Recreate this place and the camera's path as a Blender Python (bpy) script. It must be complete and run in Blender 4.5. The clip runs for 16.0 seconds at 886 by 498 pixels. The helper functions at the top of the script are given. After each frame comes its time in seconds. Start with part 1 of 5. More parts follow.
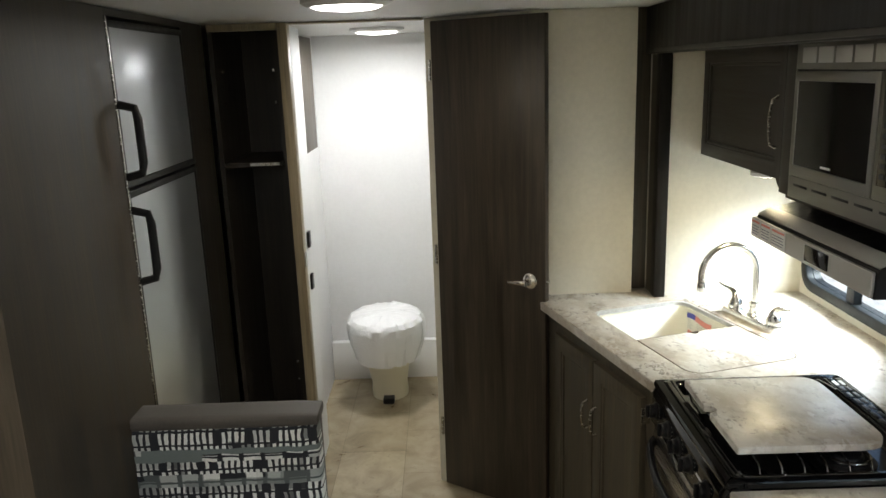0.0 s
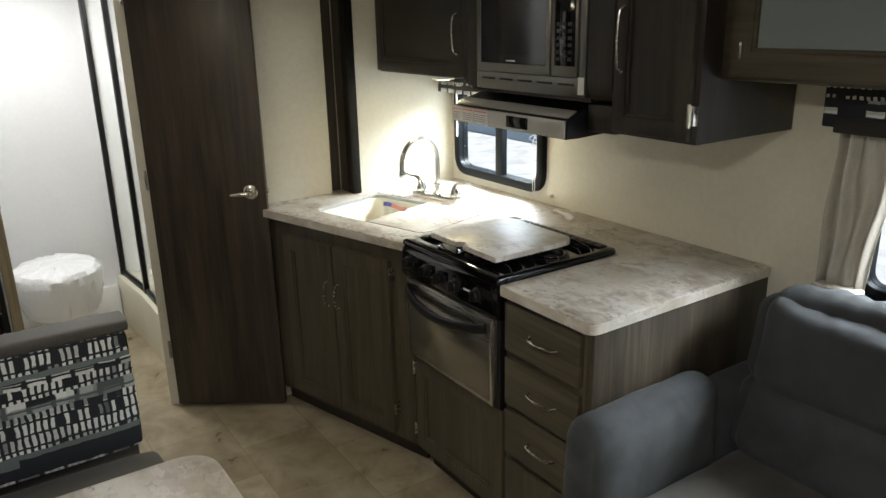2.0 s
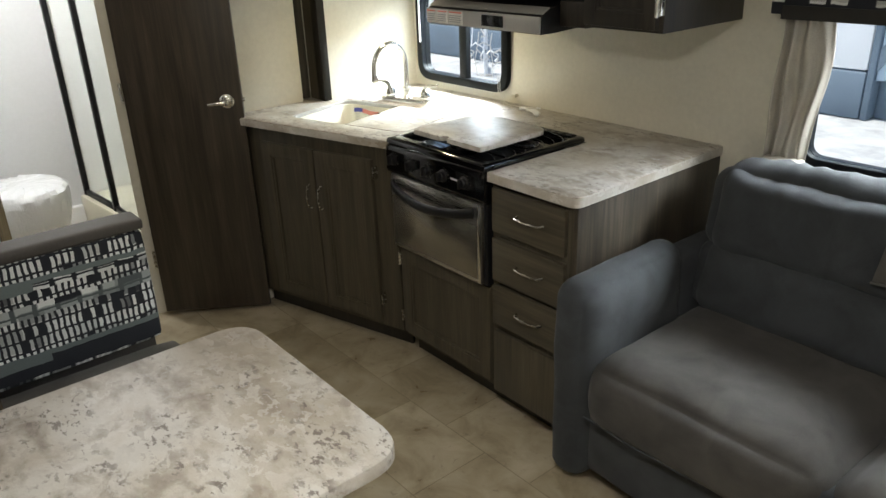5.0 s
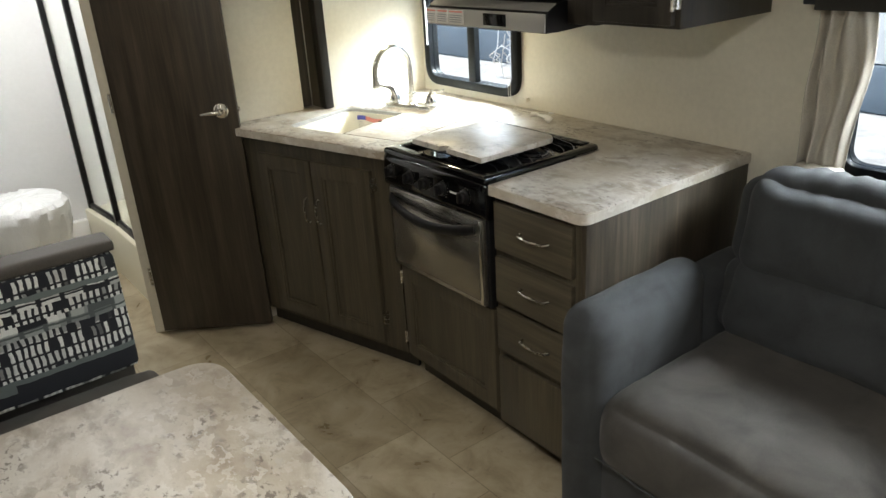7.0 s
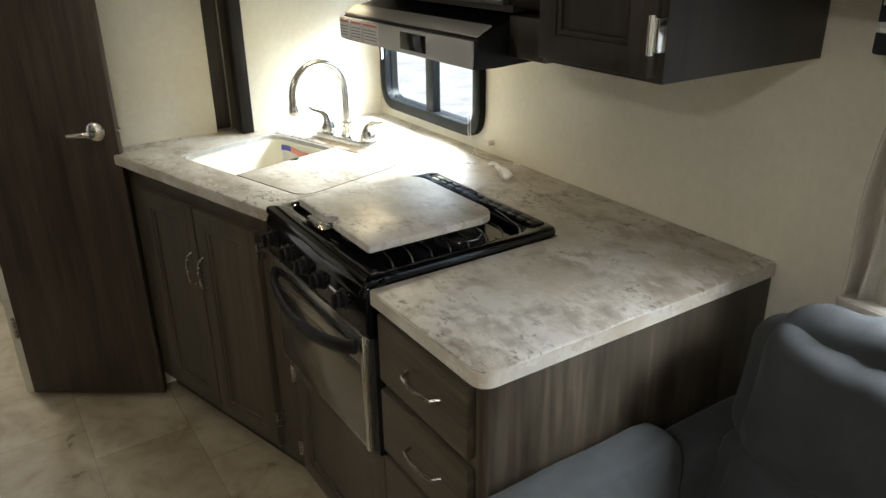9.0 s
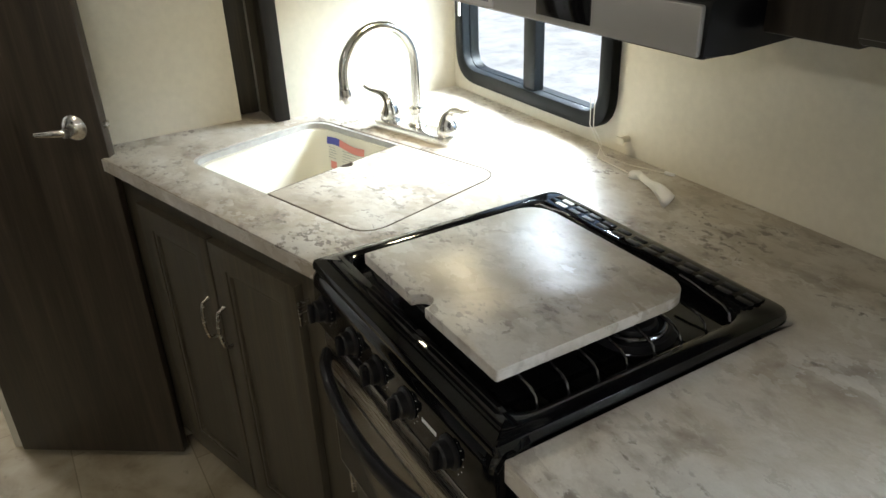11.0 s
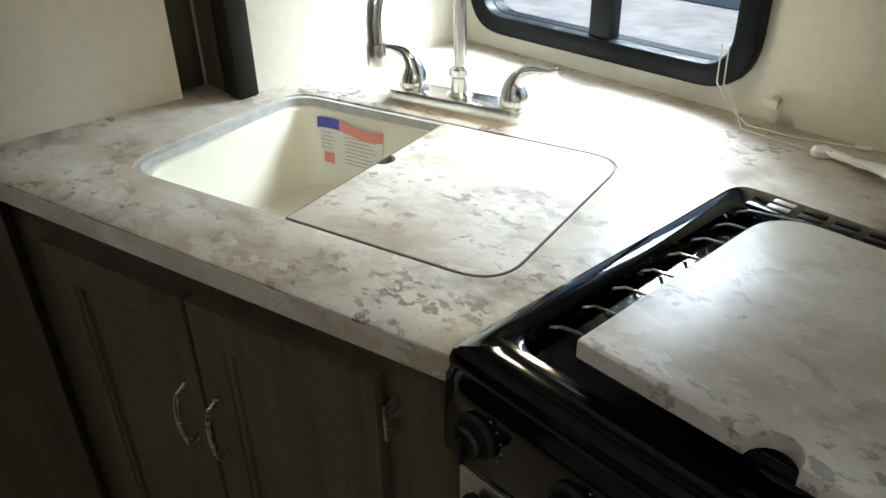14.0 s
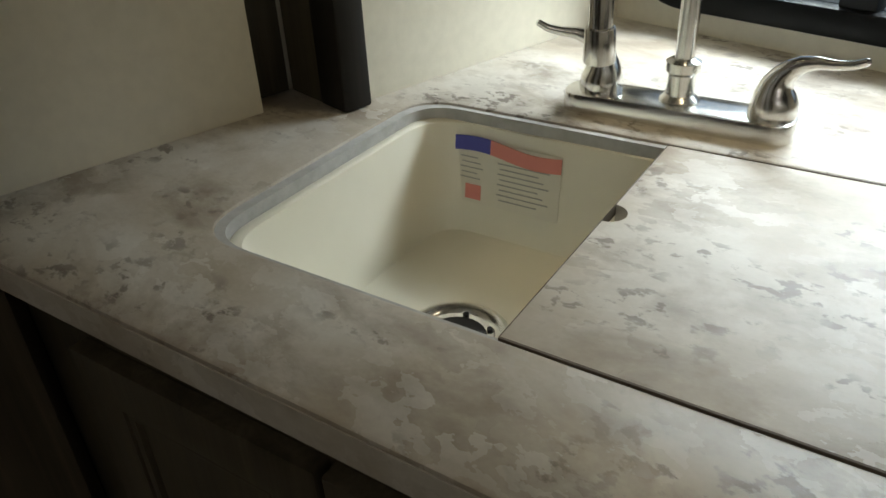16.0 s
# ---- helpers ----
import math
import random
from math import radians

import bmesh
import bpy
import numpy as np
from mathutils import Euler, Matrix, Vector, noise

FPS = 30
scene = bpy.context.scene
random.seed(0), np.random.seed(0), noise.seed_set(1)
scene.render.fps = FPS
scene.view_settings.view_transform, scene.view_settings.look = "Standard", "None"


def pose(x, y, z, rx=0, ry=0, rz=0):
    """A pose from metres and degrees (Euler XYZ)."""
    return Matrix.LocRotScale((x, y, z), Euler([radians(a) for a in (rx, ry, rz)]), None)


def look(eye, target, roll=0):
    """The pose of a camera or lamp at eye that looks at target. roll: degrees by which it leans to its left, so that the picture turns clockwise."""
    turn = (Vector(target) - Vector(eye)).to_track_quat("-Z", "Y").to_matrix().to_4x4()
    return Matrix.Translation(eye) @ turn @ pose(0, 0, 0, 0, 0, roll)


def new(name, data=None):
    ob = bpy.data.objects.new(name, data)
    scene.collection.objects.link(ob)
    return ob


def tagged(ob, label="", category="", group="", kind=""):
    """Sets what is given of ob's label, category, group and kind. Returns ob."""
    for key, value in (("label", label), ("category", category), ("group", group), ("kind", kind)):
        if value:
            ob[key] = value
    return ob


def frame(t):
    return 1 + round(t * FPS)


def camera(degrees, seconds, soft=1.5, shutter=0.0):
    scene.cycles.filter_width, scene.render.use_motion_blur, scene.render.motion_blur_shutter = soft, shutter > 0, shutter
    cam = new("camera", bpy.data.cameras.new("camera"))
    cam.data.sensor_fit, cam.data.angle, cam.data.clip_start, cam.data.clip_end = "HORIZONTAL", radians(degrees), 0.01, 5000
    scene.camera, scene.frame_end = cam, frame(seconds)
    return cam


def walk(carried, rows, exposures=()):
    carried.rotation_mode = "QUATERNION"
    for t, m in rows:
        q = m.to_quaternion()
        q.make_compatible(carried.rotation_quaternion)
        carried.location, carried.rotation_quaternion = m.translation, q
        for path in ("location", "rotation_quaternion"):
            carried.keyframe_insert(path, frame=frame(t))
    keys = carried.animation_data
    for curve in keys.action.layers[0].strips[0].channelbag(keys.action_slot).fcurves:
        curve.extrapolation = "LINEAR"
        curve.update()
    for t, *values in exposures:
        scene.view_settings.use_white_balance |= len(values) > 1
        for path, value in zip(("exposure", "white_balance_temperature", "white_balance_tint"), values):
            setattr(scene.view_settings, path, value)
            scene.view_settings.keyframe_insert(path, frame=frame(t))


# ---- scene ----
cam = camera(61.1, 16.0)
PATH = [
    (0, (1.0, -1.304, 1.765), (-0.945, -1.311, 1.297), -2.0),
    (0.3, (1.062, -1.342, 1.687), (-0.882, -1.097, 1.284), -1.3),
    (0.5, (1.111, -1.442, 1.677), (-0.812, -1.058, 1.287), -0.5),
    (0.6, (1.138, -1.462, 1.685), (-0.774, -1.029, 1.288), -0.3),
    (1, (1.21, -1.64, 1.689), (-0.618, -0.965, 1.237), 0.2),
    (1.5, (1.228, -1.833, 1.691), (-0.487, -0.947, 1.168), 0.2),
    (2, (1.239, -2.005, 1.66), (-0.35, -0.948, 1.063), -1.3),
    (2.5, (1.26, -2.099, 1.667), (-0.185, -0.873, 1.028), -0.7),
    (3, (1.303, -2.193, 1.671), (-0.04, -0.87, 1.002), -0.1),
    (3.5, (1.312, -2.261, 1.661), (-0.067, -0.998, 0.951), -0.9),
    (4, (1.309, -2.277, 1.649), (-0.073, -1.043, 0.896), -1.3),
    (4.5, (1.303, -2.281, 1.636), (-0.101, -1.087, 0.858), -1.8),
    (4.7, (1.307, -2.292, 1.635), (-0.106, -1.114, 0.849), -1.9),
    (7, (1.214, -2.079, 1.592), (-0.269, -0.988, 0.812), -3.6),
    (7.5, (1.124, -1.914, 1.59), (-0.354, -0.793, 0.843), -3.6),
    (8, (1.052, -1.695, 1.574), (-0.438, -0.596, 0.818), -4.2),
    (8.5, (0.962, -1.476, 1.57), (-0.554, -0.414, 0.813), -1.3),
    (9, (0.812, -1.331, 1.558), (-0.731, -0.336, 0.766), -0.8),
    (9.5, (0.61, -1.241, 1.568), (-0.985, -0.342, 0.764), -0.7),
    (12, (-0.066, -1.079, 1.415), (-1.458, -0.089, 0.375), -2.2),
    (12.5, (-0.155, -1.112, 1.389), (-1.438, 0.003, 0.335), -2.0),
    (13, (-0.243, -1.141, 1.381), (-1.501, 0.033, 0.362), -1.4),
    (13.5, (-0.362, -1.13, 1.358), (-1.646, 0.035, 0.36), -1.1),
    (14, (-0.499, -1.104, 1.339), (-1.793, 0.037, 0.327), -1.1),
    (14.5, (-0.611, -1.067, 1.32), (-1.905, 0.044, 0.275), -1.4),
    (15, (-0.721, -1.036, 1.297), (-2.04, 0.043, 0.248), -1.4),
    (15.5, (-0.836, -1.003, 1.27), (-2.162, 0.057, 0.212), -2.2),
    (16, (-0.944, -1.003, 1.242), (-2.245, 0.091, 0.189), -2.9),
]
# seconds, stops, white balance: the picture darkens and cools as it nears the window
EXPOSURES = [(0, 0.52, 6950, 10), (0.5, 0.44, 6950, 10), (1.5, 0.48, 6950, 10), (4.5, 0.54, 6900, 10), (7, 0.68, 7000, 10), (8, 0.60, 7000, 10), (9.5, 0.47, 6950, 10), (12, 0.45, 6600, 10), (13.5, 0.22, 6500, 10), (14.5, -0.23, 6600, 10), (15, -0.55, 6700, 10), (15.5, -0.88, 6800, 10), (16, -1.18, 7200, 10)]
walk(cam, [(t, look(eye, target, roll)) for t, eye, target, roll in PATH], EXPOSURES)

# ---- light ----
world = bpy.data.worlds.new("world")
scene.world = world
world.use_nodes = True
wn = world.node_tree.nodes
sky = wn.new("ShaderNodeTexSky")
sky.sky_type = "NISHITA"
sky.sun_disc = False
sky.sun_elevation = radians(78)
sky.sun_rotation = radians(200)
wn["Background"].inputs["Strength"].default_value = 0.15
world.node_tree.links.new(sky.outputs[0], wn["Background"].inputs["Color"])


def lamp(name, kind, energy, color, m, **kw):
    data = bpy.data.lights.new(name, kind)
    data.energy, data.color = energy, color
    for key in kw:
        if key == "size":
            data.size = kw[key]
        elif key == "size_y":
            data.shape, data.size_y = "RECTANGLE", kw[key]
        elif key == "angle":
            data.angle = kw[key]
        elif key == "radius":
            data.shadow_soft_size = kw[key]
        elif key == "disk":
            data.shape, data.size = "DISK", kw[key]
        elif key == "spread":
            data.spread = kw[key]
    ob = new(name, data)
    ob.matrix_world = m
    return ob


lamp("sun", "SUN", 4.2, (1, 0.95, 0.88), look((0, 0, 10), (0.3, 0.85, 5.5)), angle=radians(0.6))
# skylight falling through the two windows of the slide-out
lamp("window_light_sink", "AREA", 92.0, (0.75, 0.89, 1.0), look((-1.30, 0.45, 1.66), (-1.22, -0.40, 0.92)), size=0.8, size_y=0.4)
lamp("window_light_sofa", "AREA", 80.0, (0.80, 0.90, 1.0), look((1.05, 0.55, 1.85), (0.95, -0.5, 0.85)), size=1.6, size_y=0.6)
# round ceiling lamps and the small lamp under the wall cabinet
lamp("ceiling_lamp_bath", "AREA", 10.0, (0.92, 0.96, 1.0), look((-2.58, -1.585, 1.915), (-2.58, -1.585, 0)), disk=0.2)
lamp("ceiling_lamp_aisle", "AREA", 1.4, (1.0, 0.87, 0.66), look((-1.14, -1.55, 1.915), (-1.14, -1.55, 0)), disk=0.2)
lamp("ceiling_lamp_room", "AREA", 11.5, (0.95, 0.98, 1.0), look((0.85, -2.0, 1.915), (0.85, -2.0, 0)), disk=0.2)
lamp("ceiling_lamp_end", "AREA", 3.5, (0.95, 0.98, 1.0), look((2.2, -1.57, 1.915), (2.2, -1.57, 0)), disk=0.2)
lamp("under_cabinet_lamp", "AREA", 1.5, (1.0, 0.88, 0.58), look((-1.245, -0.33, 1.412), (-1.245, -0.33, 0)), disk=0.07)

# ---- materials ----


def principled(name, color, rough=0.5, metal=0.0, **kw):
    m = bpy.data.materials.new(name)
    m.use_nodes = True
    b = m.node_tree.nodes["Principled BSDF"]
    b.inputs["Base Color"].default_value = (*color, 1)
    b.inputs["Roughness"].default_value = rough
    b.inputs["Metallic"].default_value = metal
    for key, value in kw.items():
        b.inputs[key.replace("_", " ")].default_value = value
    return m


def node(m, kind, **kw):
    n = m.node_tree.nodes.new(kind)
    for key, value in kw.items():
        n.inputs[key].default_value = value
    return n


def link(m, a, b):
    m.node_tree.links.new(a, b)


def coords(m, scale=(1, 1, 1)):
    tc = node(m, "ShaderNodeTexCoord")
    mp = node(m, "ShaderNodeMapping", Scale=scale)
    link(m, tc.outputs["Object"], mp.inputs["Vector"])
    return mp.outputs["Vector"]


def noise_tex(m, vec, scale, detail=4.0, rough=0.55, distort=0.0):
    n = node(m, "ShaderNodeTexNoise", Scale=scale, Detail=detail, Roughness=rough, Distortion=distort)
    link(m, vec, n.inputs["Vector"])
    return n.outputs["Fac"]


def ramp(m, fac, stops):
    r = node(m, "ShaderNodeValToRGB")
    el = r.color_ramp.elements
    while len(el) < len(stops):
        el.new(0.5)
    for e, (p, c) in zip(el, stops):
        e.position, e.color = p, (*c, 1) if len(c) == 3 else c
    link(m, fac, r.inputs["Fac"])
    return r.outputs["Color"]


def grey(v):
    return (v, v, v)


def mix(m, fac, a, b, mode="MIX"):
    n = m.node_tree.nodes.new("ShaderNodeMix")
    n.data_type, n.blend_type = "RGBA", mode
    for sock, value in ((n.inputs[0], fac), (n.inputs[6], a), (n.inputs[7], b)):
        if isinstance(value, bpy.types.NodeSocket):
            link(m, value, sock)
        elif isinstance(value, tuple):
            sock.default_value = (*value, 1)
        else:
            sock.default_value = value
    return n.outputs[2]


def bump(m, height, strength, distance=0.002):
    n = node(m, "ShaderNodeBump", Strength=strength, Distance=distance)
    link(m, height, n.inputs["Height"])
    link(m, n.outputs["Normal"], m.node_tree.nodes["Principled BSDF"].inputs["Normal"])


def base(m, color):
    link(m, color, m.node_tree.nodes["Principled BSDF"].inputs["Base Color"])


def roughness(m, fac, lo, hi):
    link(m, ramp(m, fac, [(0.3, grey(lo)), (0.7, grey(hi))]), m.node_tree.nodes["Principled BSDF"].inputs["Roughness"])


def wood(name, dark, mid, light, rough=0.45, along=2):
    m = principled(name, mid, rough)
    stretch = [28.0, 28.0, 28.0]
    stretch[along] = 1.6
    v = coords(m, tuple(stretch))
    g = noise_tex(m, v, 1.0, 6, 0.65, 0.6)
    stretch2 = [160.0, 160.0, 160.0]
    stretch2[along] = 5.0
    f = noise_tex(m, coords(m, tuple(stretch2)), 1.0, 3, 0.6)
    big = noise_tex(m, coords(m, tuple(6.0 if i != along else 0.5 for i in range(3))), 1.0, 2)
    c = ramp(m, g, [(0.3, dark), (0.52, mid), (0.75, light)])
    c = mix(m, 0.45, c, ramp(m, f, [(0.35, grey(0.45)), (0.65, grey(1.0))]), "MULTIPLY")
    c = mix(m, 0.5, c, ramp(m, big, [(0.35, grey(0.6)), (0.65, grey(1.0))]), "MULTIPLY")
    base(m, c)
    roughness(m, g, rough - 0.06, rough + 0.12)
    bump(m, f, 0.12, 0.001)
    return m


# Same walnut as the base cabinets; the upper cabinets' shade darkens the colour.
WOOD = wood("shaded_walnut_laminate", (0.013, 0.010, 0.007), (0.029, 0.0225, 0.0155), (0.054, 0.042, 0.030))
WOOD_H = wood("shaded_walnut_cross", (0.013, 0.010, 0.007), (0.029, 0.0225, 0.0155), (0.054, 0.042, 0.030), along=0)
WOOD_DOOR = wood("door_and_lit_side_walnut", (0.030, 0.0215, 0.0135), (0.060, 0.045, 0.0295), (0.102, 0.079, 0.053), 0.42)
WOOD_TRIM = wood("near_black_walnut_trim", (0.006, 0.005, 0.004), (0.013, 0.010, 0.0075), (0.024, 0.019, 0.015))
WOOD_TRIM.node_tree.nodes["Principled BSDF"].inputs["Specular IOR Level"].default_value = 0.25
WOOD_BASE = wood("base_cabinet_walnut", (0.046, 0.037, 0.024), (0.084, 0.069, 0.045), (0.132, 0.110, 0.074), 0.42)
WOOD_BASE_H = wood("base_and_lit_overhead_walnut", (0.046, 0.037, 0.024), (0.084, 0.069, 0.045), (0.132, 0.110, 0.074), 0.42, along=0)
WOOD_END = wood("end_panel_walnut", (0.021, 0.016, 0.0105), (0.054, 0.042, 0.028), (0.112, 0.089, 0.062), 0.45)


def stone_laminate(name, shift, strength=1.0, gloss=0.36):
    """Printed stone: warm clouds, soft brown drifts, crisp pale and dark fragments, clusters of specks."""
    m = principled(name, (0.5, 0.46, 0.4), 0.3)
    tc = node(m, "ShaderNodeTexCoord")
    mp = node(m, "ShaderNodeMapping", Location=shift, Rotation=(0, 0, 0.22), Scale=(0.8, 1.15, 1))
    link(m, tc.outputs["Object"], mp.inputs["Vector"])
    v = mp.outputs["Vector"]

    def warped(amount, scale):
        wob = node(m, "ShaderNodeTexNoise", Scale=scale, Detail=4.0, Roughness=0.6)
        link(m, v, wob.inputs["Vector"])
        add = node(m, "ShaderNodeVectorMath")
        add.operation = "MULTIPLY_ADD"
        link(m, wob.outputs["Color"], add.inputs[0])
        add.inputs[1].default_value = (amount, amount, 0)
        link(m, v, add.inputs[2])
        return add.outputs[0]

    def fragments(scale, amount, wobble):
        vo = node(m, "ShaderNodeTexVoronoi", Scale=scale)
        link(m, warped(amount, wobble), vo.inputs["Vector"])
        sp = node(m, "ShaderNodeSeparateXYZ")
        link(m, vo.outputs["Color"], sp.inputs[0])
        return sp.outputs[0], sp.outputs[1]

    cloud = noise_tex(m, v, 4.5, 6, 0.62, 0.3)
    c = ramp(m, cloud, [(0.28, (0.335, 0.278, 0.21)), (0.45, (0.445, 0.40, 0.335)), (0.58, (0.55, 0.52, 0.47)), (0.76, (0.47, 0.45, 0.415))])
    drift = noise_tex(m, v, 13.0, 6, 0.60, 0.25)
    c = mix(m, ramp(m, drift, [(0.49, grey(0.0)), (0.58, grey(0.40 * strength)), (0.70, grey(0.85 * strength))]), c, (0.225, 0.178, 0.135))
    pick, pick_b = fragments(46.0, 0.075, 38.0)
    near = ramp(m, noise_tex(m, v, 7.0, 3), [(0.42, grey(0.05)), (0.60, grey(1.0))])
    far = ramp(m, noise_tex(m, v, 6.0, 3, 0.5, 0.4), [(0.40, grey(1.0)), (0.58, grey(0.05))])
    dark = mix(m, 1.0, ramp(m, pick, [(0.74, grey(0.0)), (0.88, grey(0.34 * strength))]), near, "MULTIPLY")
    c = mix(m, dark, c, (0.185, 0.152, 0.12))
    pale = mix(m, 1.0, ramp(m, pick_b, [(0.66, grey(0.0)), (0.84, grey(0.40))]), far, "MULTIPLY")
    c = mix(m, pale, c, (0.68, 0.665, 0.63))
    spots = noise_tex(m, v, 64.0, 4, 0.58, 0.2)
    cluster = ramp(m, noise_tex(m, v, 9.0, 3), [(0.48, grey(0.0)), (0.60, grey(1.0))])
    dots = mix(m, 1.0, ramp(m, spots, [(0.545, grey(0.0)), (0.61, grey(0.85 * strength))]), cluster, "MULTIPLY")
    c = mix(m, dots, c, (0.135, 0.110, 0.09))
    c = mix(m, 0.12, c, ramp(m, noise_tex(m, v, 240.0, 2), [(0.35, grey(0.6)), (0.65, grey(1.0))]), "MULTIPLY")
    base(m, c)
    roughness(m, cloud, gloss, gloss + 0.10)
    bump(m, drift, 0.03, 0.0005)
    return m


COUNTER = stone_laminate("mottled_stone_laminate", (0, 0, 0))
COUNTER_B = stone_laminate("mottled_stone_laminate_offcut", (3.1, 1.7, 0), 0.8)
COUNTER_C = stone_laminate("smooth_stone_laminate_board", (5.3, 0.6, 0), 0.75, 0.31)


def plaster(name, color, speckle=0.12, rough=0.6):
    m = principled(name, color, rough)
    v = coords(m)
    c = mix(m, speckle, color, ramp(m, noise_tex(m, v, 55.0, 4, 0.6), [(0.35, grey(0.5)), (0.65, grey(1.0))]), "MULTIPLY")
    c = mix(m, 0.10, c, ramp(m, noise_tex(m, v, 3.0, 3), [(0.35, grey(0.6)), (0.65, grey(1.0))]), "MULTIPLY")
    base(m, c)
    bump(m, noise_tex(m, v, 140.0, 3, 0.6), 0.10, 0.001)
    return m


WALL = plaster("cream_vinyl_wallboard", (0.66, 0.62, 0.515))
WALL_BATH = plaster("pale_grey_wallboard", (0.74, 0.74, 0.74), 0.06)
CEILING = plaster("white_ceiling_board", (0.72, 0.71, 0.69), 0.05, 0.5)
TRIM_TAN = wood("tan_jamb_wood", (0.26, 0.20, 0.12), (0.36, 0.29, 0.18), (0.44, 0.36, 0.24), 0.4)


def metal(name, color, rough, streak=(3, 3, 120)):
    m = principled(name, color, rough, 1.0)
    f = noise_tex(m, coords(m, streak), 4.0, 3, 0.6)
    roughness(m, f, rough - 0.05, rough + 0.07)
    base(m, mix(m, 0.06, color, ramp(m, f, [(0.3, grey(0.55)), (0.7, grey(1.0))]), "MULTIPLY"))
    return m


STEEL = metal("brushed_stainless", (0.24, 0.232, 0.215), 0.34, (3, 60, 160))
OVEN_STEEL = metal("oven_stainless", (0.55, 0.53, 0.50), 0.27, (3, 60, 160))
CHROME = metal("polished_chrome", (0.80, 0.785, 0.75), 0.20, (3, 3, 3))
NICKEL = metal("satin_nickel", (0.62, 0.60, 0.56), 0.24, (9, 9, 60))
DARK_ROD = metal("dark_chrome_rod", (0.27, 0.275, 0.29), 0.22, (9, 9, 9))
SILVER = metal("silver_paint", (0.52, 0.51, 0.49), 0.40, (3, 40, 90))
SILVER.node_tree.nodes["Principled BSDF"].inputs["Metallic"].default_value = 0.45
ENAMEL = principled("black_enamel", (0.003, 0.003, 0.0035), 0.08, 0, Specular_IOR_Level=0.42, Coat_Weight=0.1, Coat_Roughness=0.03)
roughness(ENAMEL, noise_tex(ENAMEL, coords(ENAMEL), 9.0, 4), 0.05, 0.11)
BLACK = principled("black_plastic", (0.007, 0.007, 0.008), 0.38, 0, Specular_IOR_Level=0.35)
roughness(BLACK, noise_tex(BLACK, coords(BLACK), 30.0, 3), 0.30, 0.46)
FRAME_BLACK = principled("matt_black_frame", (0.004, 0.005, 0.006), 0.3, 0, Specular_IOR_Level=0.12)
roughness(FRAME_BLACK, noise_tex(FRAME_BLACK, coords(FRAME_BLACK), 30.0, 3), 0.32, 0.46)
BLACK_GLASS = principled("black_glass", (0.008, 0.008, 0.009), 0.06)
roughness(BLACK_GLASS, noise_tex(BLACK_GLASS, coords(BLACK_GLASS), 7.0, 3), 0.05, 0.12)
OVEN_GLASS = principled("smoked_oven_glass", (0.27, 0.25, 0.21), 0.16, 0.75)
roughness(OVEN_GLASS, noise_tex(OVEN_GLASS, coords(OVEN_GLASS), 6.0, 3), 0.12, 0.24)
WHITE_PRINT = principled("white_print", (0.7, 0.7, 0.7), 0.5)
KEY_PRINT = principled("dull_key_print", (0.03, 0.031, 0.034), 0.5)
LIP_STRIP = principled("dull_brown_strip", (0.045, 0.040, 0.034), 0.5)
DARK_PRINT = principled("grey_print", (0.25, 0.26, 0.30), 0.6)
SINK = principled("cream_moulded_sink", (0.80, 0.772, 0.66), 0.33)
base(SINK, mix(SINK, 0.08, (0.80, 0.772, 0.66), ramp(SINK, noise_tex(SINK, coords(SINK), 14.0, 4), [(0.3, grey(0.6)), (0.7, grey(1.0))]), "MULTIPLY"))
GROOVE = principled("dark_cut_edge", (0.10, 0.078, 0.060), 0.8)
EDGE_CUT = plaster("pale_cut_edge", (0.50, 0.50, 0.49), 0.35, 0.5)
WHITE_PLASTIC = principled("white_plastic", (0.80, 0.80, 0.78), 0.32)
base(WHITE_PLASTIC, mix(WHITE_PLASTIC, 0.06, (0.80, 0.80, 0.78), ramp(WHITE_PLASTIC, noise_tex(WHITE_PLASTIC, coords(WHITE_PLASTIC), 11.0, 3), [(0.3, grey(0.6)), (0.7, grey(1.0))]), "MULTIPLY"))
BONE = principled("bone_plastic", (0.70, 0.66, 0.52), 0.35)
PAPER = plaster("white_paper", (0.78, 0.77, 0.75), 0.05, 0.7)
RED_PRINT = principled("red_print", (0.74, 0.26, 0.22), 0.6)
BLUE_PRINT = principled("blue_print", (0.07, 0.08, 0.40), 0.6)
GLOW_WARM = principled("lit_lens_warm", (0.9, 0.85, 0.75), 0.4)
GLOW_WARM.node_tree.nodes["Principled BSDF"].inputs["Emission Color"].default_value = (1, 0.9, 0.72, 1)
GLOW_WARM.node_tree.nodes["Principled BSDF"].inputs["Emission Strength"].default_value = 6.0
GLOW_COOL = principled("lit_lens_cool", (0.9, 0.9, 0.9), 0.4)
GLOW_COOL.node_tree.nodes["Principled BSDF"].inputs["Emission Color"].default_value = (0.97, 0.98, 1, 1)
GLOW_COOL.node_tree.nodes["Principled BSDF"].inputs["Emission Strength"].default_value = 6.0
GLASS = principled("window_glass", (0.95, 0.97, 0.97), 0.02, 0, Transmission_Weight=1.0, IOR=1.1)
FROST = principled("frosted_glass", (0.95, 0.98, 0.98), 0.12, 0, Transmission_Weight=1.0, IOR=1.12)
PANEL_GLASS = principled("grey_satin_glass", (0.20, 0.23, 0.24), 0.35)
base(PANEL_GLASS, mix(PANEL_GLASS, 0.2, (0.20, 0.23, 0.24), ramp(PANEL_GLASS, noise_tex(PANEL_GLASS, coords(PANEL_GLASS), 5.0, 3), [(0.3, grey(0.6)), (0.7, grey(1.0))]), "MULTIPLY"))
